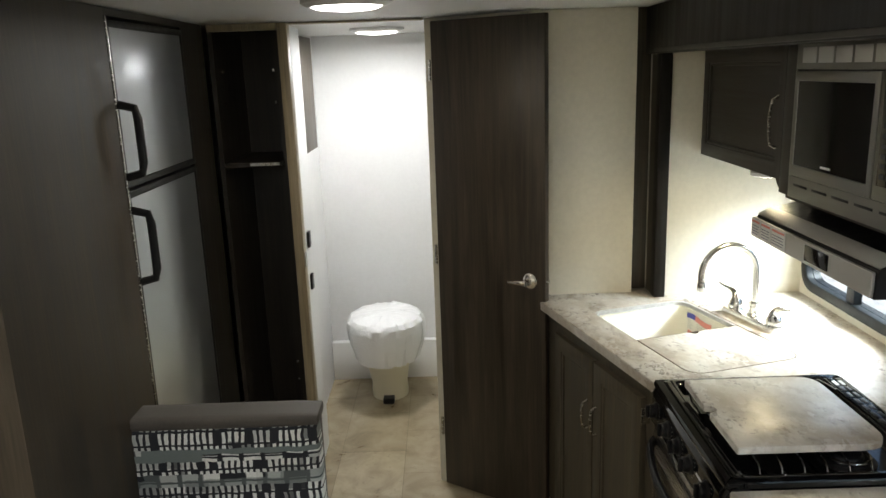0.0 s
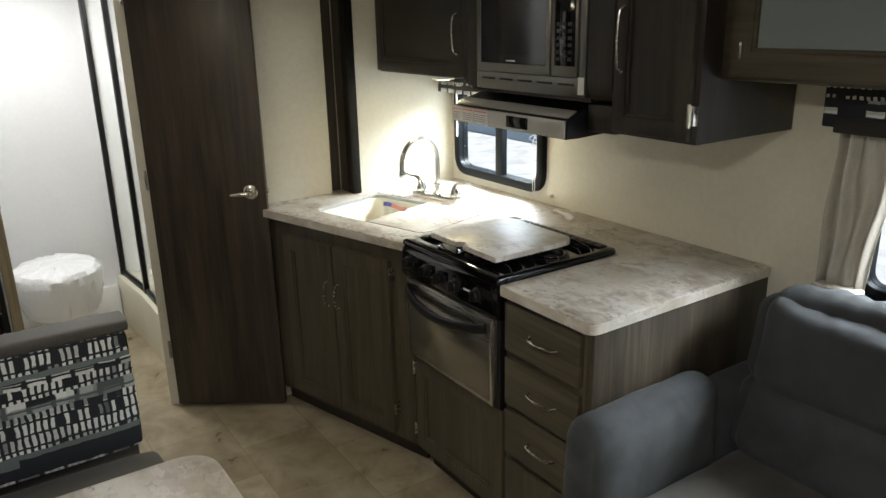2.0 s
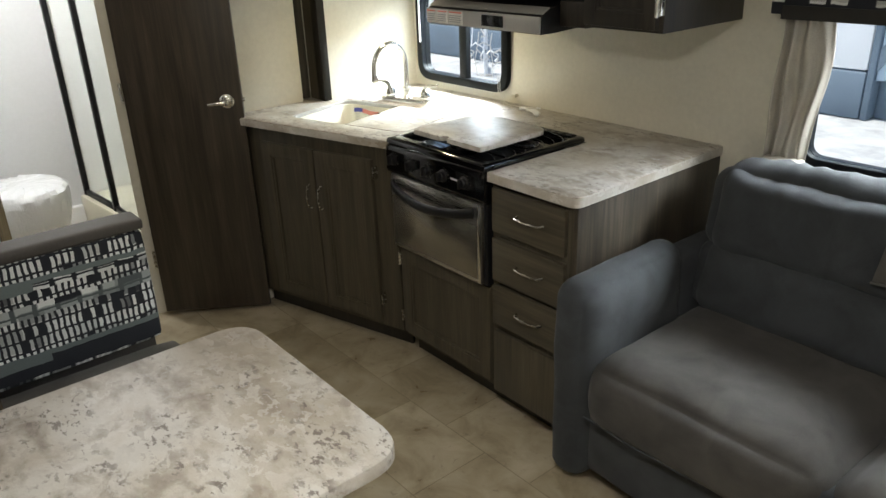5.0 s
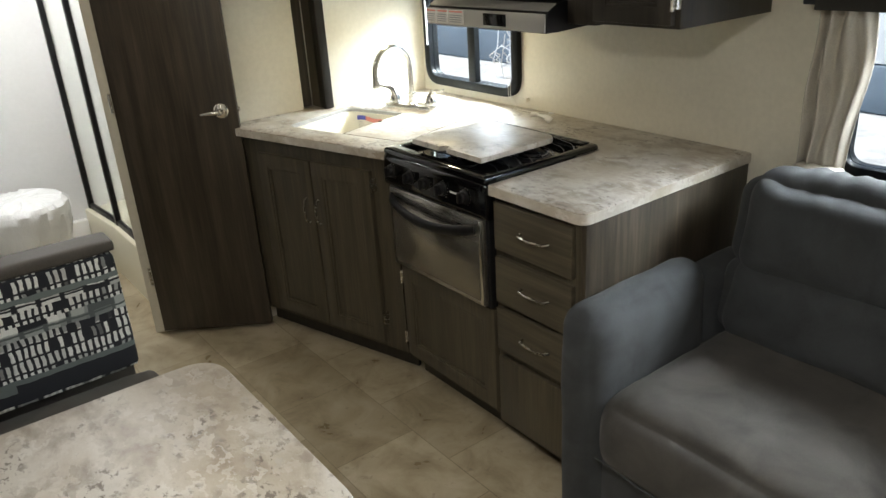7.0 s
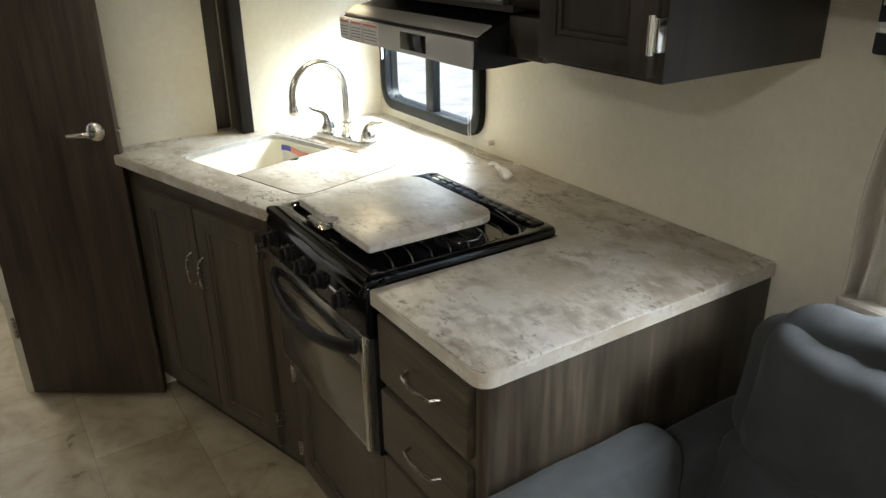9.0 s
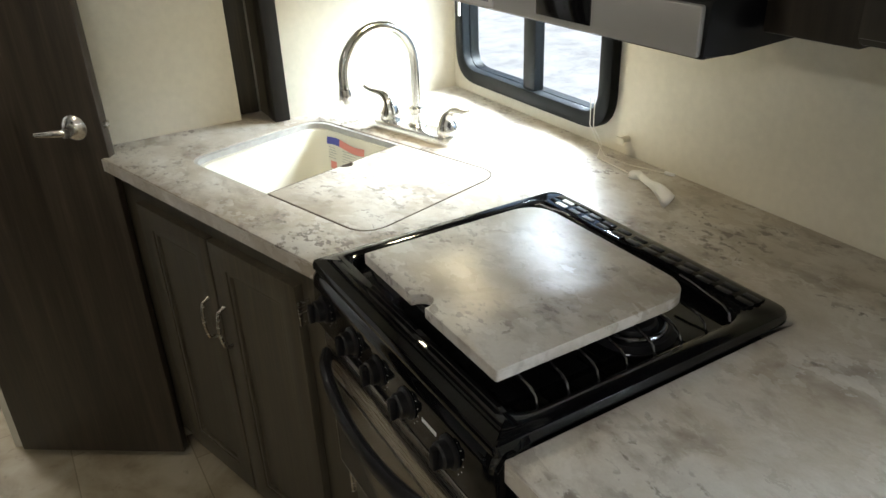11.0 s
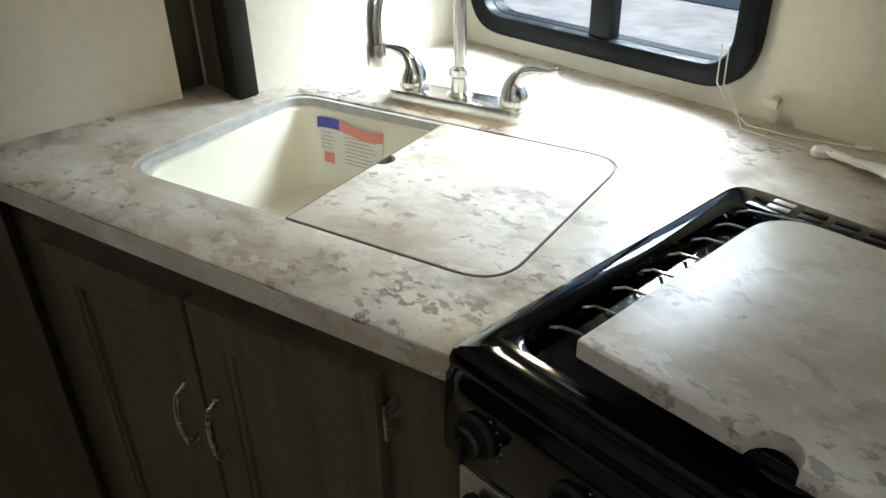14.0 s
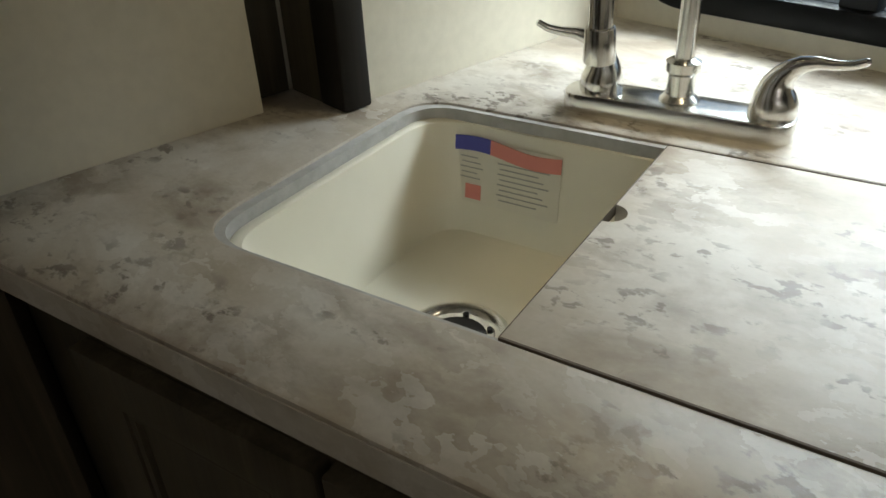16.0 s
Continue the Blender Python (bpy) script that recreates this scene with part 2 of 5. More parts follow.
FRIDGE = metal("silver_fridge_skin", (0.60, 0.62, 0.65), 0.33, (1.5, 1.5, 0.5))


def cloth(name, color, weave=420.0, blot=0.25, rough=0.95, folds=0.0):
    m = principled(name, color, rough, 0, Sheen_Weight=0.06, Sheen_Roughness=0.5)
    v = coords(m)
    c = mix(m, blot, color, ramp(m, noise_tex(m, v, 7.0, 5, 0.6, 0.5), [(0.35, grey(0.5)), (0.65, grey(1.0))]), "MULTIPLY")
    f = noise_tex(m, v, weave, 2, 0.7)
    base(m, mix(m, 0.3, c, ramp(m, f, [(0.35, grey(0.5)), (0.65, grey(1.0))]), "MULTIPLY"))
    soft_folds = noise_tex(m, v, 7.0, 1, 0.4, 0.15)
    n1 = node(m, "ShaderNodeBump", Strength=folds, Distance=0.02)
    link(m, soft_folds, n1.inputs["Height"])
    n2 = node(m, "ShaderNodeBump", Strength=0.25, Distance=0.001)
    link(m, f, n2.inputs["Height"])
    link(m, n1.outputs["Normal"], n2.inputs["Normal"])
    link(m, n2.outputs["Normal"], m.node_tree.nodes["Principled BSDF"].inputs["Normal"])
    return m


SUEDE = cloth("charcoal_suede", (0.041, 0.045, 0.049), blot=0.8, folds=0.75)
# Seat copy of the suede: light on its top browns and lifts the colour.
SUEDE_TOP_LIT = cloth("charcoal_suede_top_lit", (0.064, 0.058, 0.051), blot=0.8, folds=0.6)
GREY_VINYL = cloth("grey_vinyl_piping", (0.085, 0.076, 0.066), 200.0, 0.15, 0.6)
CURTAIN = cloth("beige_curtain", (0.50, 0.46, 0.39), 300.0, 0.3)
CLEAR_LABEL = plaster("clear_label_film", (0.77, 0.74, 0.64), 0.03, 0.4)
FAINT_PRINT = principled("faint_grey_print", (0.42, 0.41, 0.38), 0.6)
EDGE_BAND = stone_laminate("pale_edge_band", (1.3, 4.7, 0), 0.3, 0.34)
BAND_CLOTH = cloth("dark_band_cloth", (0.035, 0.032, 0.028), 300.0, 0.3)
CORD = cloth("white_cord", (0.75, 0.72, 0.65), 500.0, 0.1)


def block_print(name, axis, banded=True):
    # woven print: rows of short upright dashes in white, grey and black
    m = principled(name, (0.1, 0.1, 0.1), 0.85)
    tc = node(m, "ShaderNodeTexCoord")
    sep = node(m, "ShaderNodeSeparateXYZ")
    link(m, tc.outputs["Object"], sep.inputs[0])
    comb = node(m, "ShaderNodeCombineXYZ")
    link(m, sep.outputs[axis], comb.inputs[0])
    link(m, sep.outputs[2], comb.inputs[1])
    v = comb.outputs[0]

    wob = node(m, "ShaderNodeTexNoise", Scale=30.0, Detail=2.0)
    link(m, v, wob.inputs["Vector"])
    add = node(m, "ShaderNodeVectorMath")
    add.operation = "MULTIPLY_ADD"
    link(m, wob.outputs["Color"], add.inputs[0])
    add.inputs[1].default_value = (0.011, 0.010, 0)
    link(m, v, add.inputs[2])
    v = add.outputs[0]

    def cells(sx, sy, seed, whole=True):
        mp = node(m, "ShaderNodeMapping", Scale=(sx, sy, 0), Location=(seed, seed * 0.7, seed))
        link(m, v, mp.inputs["Vector"])
        fl = m.node_tree.nodes.new("ShaderNodeVectorMath")
        fl.operation = "FLOOR" if whole else "FRACTION"
        link(m, mp.outputs[0], fl.inputs[0])
        if not whole:
            sp = node(m, "ShaderNodeSeparateXYZ")
            link(m, fl.outputs[0], sp.inputs[0])
            return sp.outputs[0], sp.outputs[1]
        wn_ = node(m, "ShaderNodeTexWhiteNoise")
        wn_.noise_dimensions = "3D"
        link(m, fl.outputs[0], wn_.inputs["Vector"])
        return wn_.outputs["Value"]

    def step(fac, at, flip=False):
        lo, hi = (1.0, 0.0) if flip else (0.0, 1.0)
        return ramp(m, fac, [(at - 0.03, grey(lo)), (at + 0.03, grey(hi))])

    n_rows, n_wide = (27, 17) if banded else (30, 17)
    DARK = (0.016, 0.018, 0.024)
    rows = cells(0.0, n_rows, 4.1)
    fx, fz = cells(58, n_rows, 2.3, False)
    gx, gz = cells(n_wide, n_rows, 6.3, False)
    fine = mix(m, 1.0, step(fx, 0.45), step(cells(58, n_rows, 2.3), 0.15), "MULTIPLY")
    wide = mix(m, 1.0, step(gx, 0.22), step(cells(n_wide, n_rows, 6.3), 0.28), "MULTIPLY")
    thread = mix(m, step(rows, 0.5), fine, wide)
    thread = mix(m, 1.0, thread, step(fz, 0.16 if banded else 0.52), "MULTIPLY")
    thread = mix(m, 1.0, thread, step(rows, 0.78 if banded else 0.88, True), "MULTIPLY")
    tone = ramp(m, cells(15, n_rows, 9.1), [(0.0, (0.20, 0.21, 0.21)), (0.3, (0.52, 0.53, 0.51)), (0.55, (0.82, 0.83, 0.80))])
    c = mix(m, thread, DARK, tone)
    bands = cells(0.0, n_rows, 4.1) if banded else rows
    grey_band = mix(m, 1.0, step(bands, 0.66), step(cells(6, n_rows, 3.3), 0.22), "MULTIPLY")
    if banded:
        c = mix(m, mix(m, 1.0, grey_band, step(bands, 0.90, True), "MULTIPLY"), c, (0.17, 0.20, 0.195))
    f = noise_tex(m, coords(m), 500.0, 2)
    base(m, mix(m, 0.3, c, ramp(m, f, [(0.35, grey(0.5)), (0.65, grey(1.0))]), "MULTIPLY"))
    bump(m, f, 0.3, 0.001)
    return m


PRINT_Y = block_print("black_white_block_print_side", 1)
PRINT_X = block_print("black_white_block_print_front", 0, False)


def vinyl_floor():
    m = principled("stone_look_vinyl_floor", (0.34, 0.28, 0.2), 0.35)
    tc = node(m, "ShaderNodeTexCoord")
    mp = node(m, "ShaderNodeMapping", Rotation=(0, 0, 0.0))
    link(m, tc.outputs["Object"], mp.inputs["Vector"])
    v = mp.outputs["Vector"]
    br = node(m, "ShaderNodeTexBrick", Scale=1.0)
    br.inputs["Color1"].default_value = (0.34, 0.285, 0.195, 1)
    br.inputs["Color2"].default_value = (0.48, 0.415, 0.305, 1)
    br.inputs["Mortar"].default_value = (0.30, 0.25, 0.17, 1)
    br.inputs["Mortar Size"].default_value = 0.002
    br.inputs["Brick Width"].default_value = 0.41
    br.inputs["Row Height"].default_value = 0.305
    link(m, v, br.inputs["Vector"])
    cloud = noise_tex(m, v, 6.5, 6, 0.60, 0.5)
    c = mix(m, 0.9, br.outputs["Color"], ramp(m, cloud, [(0.32, (0.50, 0.46, 0.39)), (0.5, (0.80, 0.77, 0.70)), (0.68, grey(1.0))]), "MULTIPLY")
    sp = noise_tex(m, v, 26.0, 5, 0.65, 0.4)
    c = mix(m, ramp(m, sp, [(0.60, grey(0.0)), (0.70, grey(0.5))]), c, (0.17, 0.13, 0.09))
    base(m, c)
    roughness(m, cloud, 0.26, 0.42)
    bump(m, sp, 0.05, 0.001)
    return m


FLOOR = vinyl_floor()
GRAVEL = principled("pale_gravel", (0.42, 0.41, 0.38), 0.9)
base(GRAVEL, mix(GRAVEL, 0.75, (0.50, 0.54, 0.57), ramp(GRAVEL, noise_tex(GRAVEL, coords(GRAVEL), 2.2, 6, 0.75), [(0.3, grey(0.35)), (0.7, grey(1.0))]), "MULTIPLY"))
TRUCK_PAINT = principled("slate_blue_paint", (0.13, 0.18, 0.235), 0.55)
base(TRUCK_PAINT, mix(TRUCK_PAINT, 0.4, (0.13, 0.18, 0.235), ramp(TRUCK_PAINT, noise_tex(TRUCK_PAINT, coords(TRUCK_PAINT), 1.5, 4), [(0.3, grey(0.5)), (0.7, grey(1.0))]), "MULTIPLY"))
TRUCK_WHITE = plaster("white_trailer_skin", (0.78, 0.79, 0.80), 0.05, 0.4)
TRUCK_BLUE = principled("light_blue_paint", (0.35, 0.45, 0.55), 0.35)
AMBER = principled("amber_reflector", (0.50, 0.24, 0.12), 0.4)
RUBBER = principled("black_rubber", (0.02, 0.02, 0.02), 0.8)

# ---- builders ----
INVERSE = {}


def thing(name, m, label, category, group="", kind=""):
    ob = new(name)
    if not isinstance(m, Matrix):
        m = Matrix.Translation(m)
    ob.matrix_world = m
    ob.empty_display_size = 0.1
    INVERSE[ob.name] = m.inverted()
    return tagged(ob, label, category, group, kind)


def mesh_of(name, bm, material, smooth=True):
    bmesh.ops.recalc_face_normals(bm, faces=bm.faces)
    me = bpy.data.meshes.new(name)
    bm.to_mesh(me)
    bm.free()
    me.materials.append(material)
    if smooth:
        me.shade_smooth()
        me.set_sharp_from_angle(angle=radians(75 if "suede" in material.name else 32))
    return me


def part(name, bm, material, parent, label="", local=False):
    """One mesh under a thing or a part; the bmesh is in world coordinates unless local."""
    root = parent
    while root.parent:
        root = root.parent
    if not local:
        bm.transform(INVERSE[root.name])
    ob = new(name, mesh_of(name, bm, material))
    ob.parent = parent
    return tagged(ob, label)


def solo(name, bm, material, label, category, group="", kind="", origin=None):
    """A thing or a piece of the setting that is one mesh."""
    if origin is not None:
        bm.transform(Matrix.Translation(origin).inverted())
    ob = new(name, mesh_of(name, bm, material))
    if origin is not None:
        ob.location = origin
        INVERSE[ob.name] = Matrix.Translation(origin).inverted()
    else:
        INVERSE[ob.name] = Matrix.Identity(4)
    return tagged(ob, label, category, group, kind)


def box(x0, x1, y0, y1, z0, z1, bev=0.0, seg=2):
    bm = bmesh.new()
    bmesh.ops.create_cube(bm, size=1)
    bm.transform(Matrix.LocRotScale(((x0 + x1) / 2, (y0 + y1) / 2, (z0 + z1) / 2), None, (abs(x1 - x0), abs(y1 - y0), abs(z1 - z0))))
    if bev > 0:
        bmesh.ops.bevel(bm, geom=bm.edges[:], offset=bev, segments=seg, profile=0.5, affect="EDGES")
    return bm


def merge(*bms):
    out = bms[0]
    for b in bms[1:]:
        me = bpy.data.meshes.new("tmp")
        b.to_mesh(me)
        b.free()
        out.from_mesh(me)
        bpy.data.meshes.remove(me)
    return out


def turned(bm, m):
    bm.transform(m)
    return bm


def cyl(p0, p1, r0, r1=None, seg=20, bev=0.0):
    p0, p1 = Vector(p0), Vector(p1)
    bm = bmesh.new()
    bmesh.ops.create_cone(bm, cap_ends=True, segments=seg, radius1=r0, radius2=r0 if r1 is None else r1, depth=(p1 - p0).length)
    if bev > 0:
        rim = [e for e in bm.edges if len(e.link_faces) == 2 and any(len(f.verts) > 4 for f in e.link_faces)]
        bmesh.ops.bevel(bm, geom=rim, offset=bev, segments=2, profile=0.5, affect="EDGES")
    bm.transform(Matrix.Translation((p0 + p1) / 2) @ (p1 - p0).to_track_quat("Z", "Y").to_matrix().to_4x4())
    return bm


def tube(points, radius, seg=10, closed=False):
    """A round bar along points; radius is one number or one for each point."""
    pts = [Vector(p) for p in points]
    n = len(pts)
    rad = radius if isinstance(radius, (list, tuple)) else [radius] * n
    bm = bmesh.new()
    rings = []
    side = None
    for i, p in enumerate(pts):
        a, b = pts[max(i - 1, 0)], pts[min(i + 1, n - 1)]
        if closed:
            a, b = pts[i - 1], pts[(i + 1) % n]
        d = (b - a).normalized()
        if side is None:
            side = d.orthogonal().normalized()
        side = (side - d * side.dot(d)).normalized()
        up = d.cross(side)
        rings.append([bm.verts.new(p + rad[i] * (math.cos(t) * side + math.sin(t) * up)) for t in (2 * math.pi * k / seg for k in range(seg))])
    for i in range(n if closed else n - 1):
        r0, r1 = rings[i], rings[(i + 1) % n]
        for k in range(seg):
            bm.faces.new((r0[k], r0[(k + 1) % seg], r1[(k + 1) % seg], r1[k]))
    if not closed:
        bm.faces.new(rings[0][::-1])
        bm.faces.new(rings[-1])
    return bm


def lathe(profile, center, seg=28, axis=(0, 0, 1)):
    bm = bmesh.new()
    q = Vector(axis).to_track_quat("Z", "Y").to_matrix().to_4x4()
    rings = [[bm.verts.new((r * math.cos(t), r * math.sin(t), z)) for t in (2 * math.pi * k / seg for k in range(seg))] for r, z in profile]
    for a, b in zip(rings, rings[1:]):
        for k in range(seg):
            bm.faces.new((a[k], a[(k + 1) % seg], b[(k + 1) % seg], b[k]))
    if profile[0][0] > 0:
        bm.faces.new(rings[0][::-1])
    if profile[-1][0] > 0:
        bm.faces.new(rings[-1])
    bmesh.ops.remove_doubles(bm, verts=bm.verts, dist=1e-5)
    bm.transform(Matrix.Translation(center) @ q)
    return bm


def rounded(points, radii, seg=6):
    """An outline with its corners rounded by the radii."""
    out = []
    n = len(points)
    for i in range(n):
        p, a, b = Vector(points[i]), Vector(points[i - 1]), Vector(points[(i + 1) % n])
        r = radii[i] if isinstance(radii, (list, tuple)) else radii
        if r <= 0:
            out.append(p)
            continue
        da, db = (a - p).normalized(), (b - p).normalized()
        for k in range(seg + 1):
            t = k / seg
            out.append((p + da * r) * (1 - t) ** 2 + p * 2 * t * (1 - t) + (p + db * r) * t ** 2)
    return [(q.x, q.y) for q in out]


def rect(x0, x1, y0, y1):
    return [(x0, y0), (x1, y0), (x1, y1), (x0, y1)]


def prism(outer, z0, z1, holes=(), bev=0.0):
    """A plate with an outline and holes, from z0 to z1."""
    bm = bmesh.new()
    sides = []
    for z in (z0, z1):
        edges = []
        for loop in (outer, *holes):
            vs = [bm.verts.new((x, y, z)) for x, y in loop]
            sides.append(vs)
            edges += [bm.edges.new((vs[i - 1], vs[i])) for i in range(len(vs))]
        bmesh.ops.triangle_fill(bm, use_beauty=True, use_dissolve=False, edges=edges)
    k = len(holes) + 1
    for a, b in zip(sides[:k], sides[k:]):
        for i in range(len(a)):
            bm.faces.new((a[i - 1], a[i], b[i], b[i - 1]))
    bmesh.ops.recalc_face_normals(bm, faces=bm.faces)
    if bev > 0:
        rim = [e for e in bm.edges if len(e.link_faces) == 2 and e.calc_face_angle(0) > 1.2 and all(abs(v.co.z - z1) < 1e-6 for v in e.verts)]
        bmesh.ops.bevel(bm, geom=rim, offset=bev, segments=2, profile=0.5, affect="EDGES")
    return bm


def upright(bm, origin, right, out):
    """Stand a plate drawn in x, y (thickness along z) against a wall: x along right, y up, z along out."""
    r, o = Vector(right).normalized(), Vector(out).normalized()
    m = Matrix((r, Vector((0, 0, 1)), o)).transposed().to_4x4()
    m.translation = origin
    bm.transform(m)
    return bm


def soft_box(x0, x1, y0, y1, z0, z1, r, puff=0.0, cuts=6, wob=0.0, seed=0):
    """An upholstered block: rounded edges, faces bulging by puff."""
    bm = bmesh.new()
    bmesh.ops.create_cube(bm, size=2)
    bmesh.ops.subdivide_edges(bm, edges=bm.edges[:], cuts=cuts, use_grid_fill=True)
    h = Vector(((x1 - x0) / 2, (y1 - y0) / 2, (z1 - z0) / 2))
    c = Vector(((x0 + x1) / 2, (y0 + y1) / 2, (z0 + z1) / 2))
    for v in bm.verts:
        u = v.co.copy()
        # push samples towards the edges, so that the round corner has enough of them
        u = Vector([math.copysign(1 - (1 - abs(a)) ** 1.6, a) for a in u])
        p = Vector([a * b for a, b in zip(u, h)])
        inner = Vector([max(-(b - r), min(b - r, a)) for a, b in zip(p, h)])
        d = p - inner
        if d.length > 1e-6:
            p = inner + d.normalized() * r
        for i in range(3):
            j, k = (i + 1) % 3, (i + 2) % 3
            if abs(abs(v.co[i]) - 1) < 1e-6:
                p[i] += math.copysign(puff * (1 - u[j] ** 4) * (1 - u[k] ** 4), v.co[i])
        if wob > 0:
            p += noise.noise_vector((p + c) * 6.0 + Vector((seed, 0, 0))) * wob
        v.co = p + c
    return bm

# ---- plan ----
BACK_Y = 0.015        # inner face of the slide-out's outer wall
SLIDE_X = -1.688      # slide-out's end wall beside the sink
PART_X = -1.752       # bathroom partition
CEIL = 1.955
ROOM_Y = -2.80        # far side wall of the trailer
END_X = 3.0
BATH_X = -3.17
TOP = 0.91

# kitchen corner frame: the sink run stands at 16 degrees to the wall
SINK_M = pose(-0.898, -0.745, 0, 0, 0, 16)


def W(u, v):
    p = SINK_M @ Vector((u, v, 0))
    return (p.x, p.y)


# ---- setting ----
solo("ground", prism(rect(-400, 400, -400, 400), -0.80, -0.75), GRAVEL, "pale gravel yard outside the windows", "ground", kind="structure")
solo("floor", box(BATH_X - 0.1, END_X + 0.1, ROOM_Y - 0.1, BACK_Y + 0.06, -0.08, 0.0), FLOOR, "beige brown stone-look vinyl floor", "floor", kind="structure")
solo("ceiling", box(BATH_X - 0.1, END_X + 0.1, ROOM_Y - 0.1, -0.50, CEIL, CEIL + 0.06), CEILING, "white board ceiling", "ceiling", kind="structure")
solo("ceiling_bath", box(BATH_X - 0.1, SLIDE_X - 0.062, -0.4985, -0.15, CEIL, CEIL + 0.06), CEILING, "white board ceiling over the shower", "ceiling", kind="structure")
solo("ceiling_slide", box(SLIDE_X - 0.06, END_X + 0.1, -0.495, BACK_Y + 0.06, 1.815, 1.875), CEILING, "lower white ceiling of the slide-out", "ceiling", kind="structure")

# outer wall of the slide-out with two window openings
WIN1 = (-1.625, -1.045, 0.966, 1.36)
WIN2 = (0.268, 1.85, 0.918, 1.46)


def window_hole(w, r):
    return rounded(rect(w[0], w[1], w[2], w[3]), r, 8)


wall_back = upright(prism(rect(SLIDE_X - 0.06, END_X + 0.1, -0.10, 1.875), 0, 0.03, [window_hole(WIN1, 0.07), window_hole(WIN2, 0.06)]), (0, BACK_Y + 0.03, 0), (1, 0, 0), (0, -1, 0))
solo("wall_window", wall_back, WALL, "cream vinyl wallboard with two window openings", "wall", kind="structure")
solo("wall_slide_end", box(SLIDE_X - 0.05, SLIDE_X, -0.495, BACK_Y - 0.002, -0.05, 1.813), WALL, "cream end wall of the slide-out beside the sink", "wall", kind="structure")
solo("wall_partition", box(PART_X - 0.05, PART_X, -0.98, -0.60, 0, CEIL - 0.002), WALL, "cream partition wall beside the counter", "wall", kind="structure")
solo("wall_corner_fill", box(PART_X - 0.10, -1.8025, -0.598, -0.30, 0, CEIL - 0.002), WALL, "cream wall end behind the slide trim", "wall", kind="structure")
# short angled wall behind the folded-back bathroom door
aw = box(0, 0.435, -0.045, 0.0, 0, CEIL - 0.003)
aw.transform(pose(PART_X - 0.012, -0.982, 0, 0, 0, math.degrees(math.atan2(-0.375, -0.22))))
solo("wall_angled", aw, WALL, "cream angled wall behind the open door", "wall", kind="structure")
solo("wall_far_side", box(BATH_X - 0.1, END_X + 0.1, ROOM_Y - 0.05, ROOM_Y, 0, CEIL - 0.002), WALL, "cream side wall opposite the kitchen", "wall", kind="structure")
solo("wall_behind", box(END_X, END_X + 0.05, ROOM_Y + 0.002, BACK_Y - 0.002, 0, CEIL - 0.002), WALL, "cream end wall of the living area", "wall", kind="structure")
solo("wall_bath_back", box(BATH_X - 0.05, BATH_X, ROOM_Y + 0.002, -0.25, 0, CEIL - 0.002), WALL_BATH, "pale grey bathroom wall behind the toilet", "wall", kind="structure")
solo("wall_bath_end", box(BATH_X - 0.05, PART_X - 0.052, -0.25, -0.20, 0, CEIL - 0.002), WALL_BATH, "pale grey bathroom wall behind the shower", "wall", kind="structure")
solo("wall_coach_stub", box(-0.0, END_X, -0.562, -0.512, 1.955, 1.96), WALL, "narrow ceiling edge above the slide trim", "wall", kind="structure")
solo("door_header", box(-1.99, -1.94, -1.87, -1.36, 1.945, CEIL - 0.003), TRIM_TAN, "tan wooden head of the bathroom door frame", "door frame", kind="structure")
solo("baseboard", box(BATH_X + 0.001, BATH_X + 0.045, -1.984, -1.315, 0.001, 0.232, 0.006), WHITE_PLASTIC, "white moulded ledge along the bathroom wall", "baseboard", kind="structure")

# dark trim framing the slide-out: upright and header
trim = thing("trim_slide", (-1.71, -0.54, TOP), "dark walnut trim framing the slide-out opening", "trim", kind="structure")
part("upright", box(-1.718, -1.665, -0.538, -0.497, TOP + 0.001, 1.79, 0.004), WOOD_TRIM, trim)
# Return and reveal are browner than the cream partition next to them.
part("return", box(-1.8018, -1.790, -0.5985, -0.5385, TOP + 0.001, 1.953, 0.002), WOOD_BASE, trim, "brown return beside the trim")
part("reveal", box(-1.7895, -1.7185, -0.534, -0.500, TOP + 0.001, 1.788), WOOD_BASE, trim, "recessed brown strip beside the trim")
part("header", box(-1.789, END_X - 0.01, -0.560, -0.497, 1.79, 1.953, 0.004), WOOD_TRIM, trim)
part("lip", box(-1.664, END_X - 0.01, -0.566, -0.5602, 1.795, 1.808, 0.002), LIP_STRIP, trim, "thin dull edge strip")


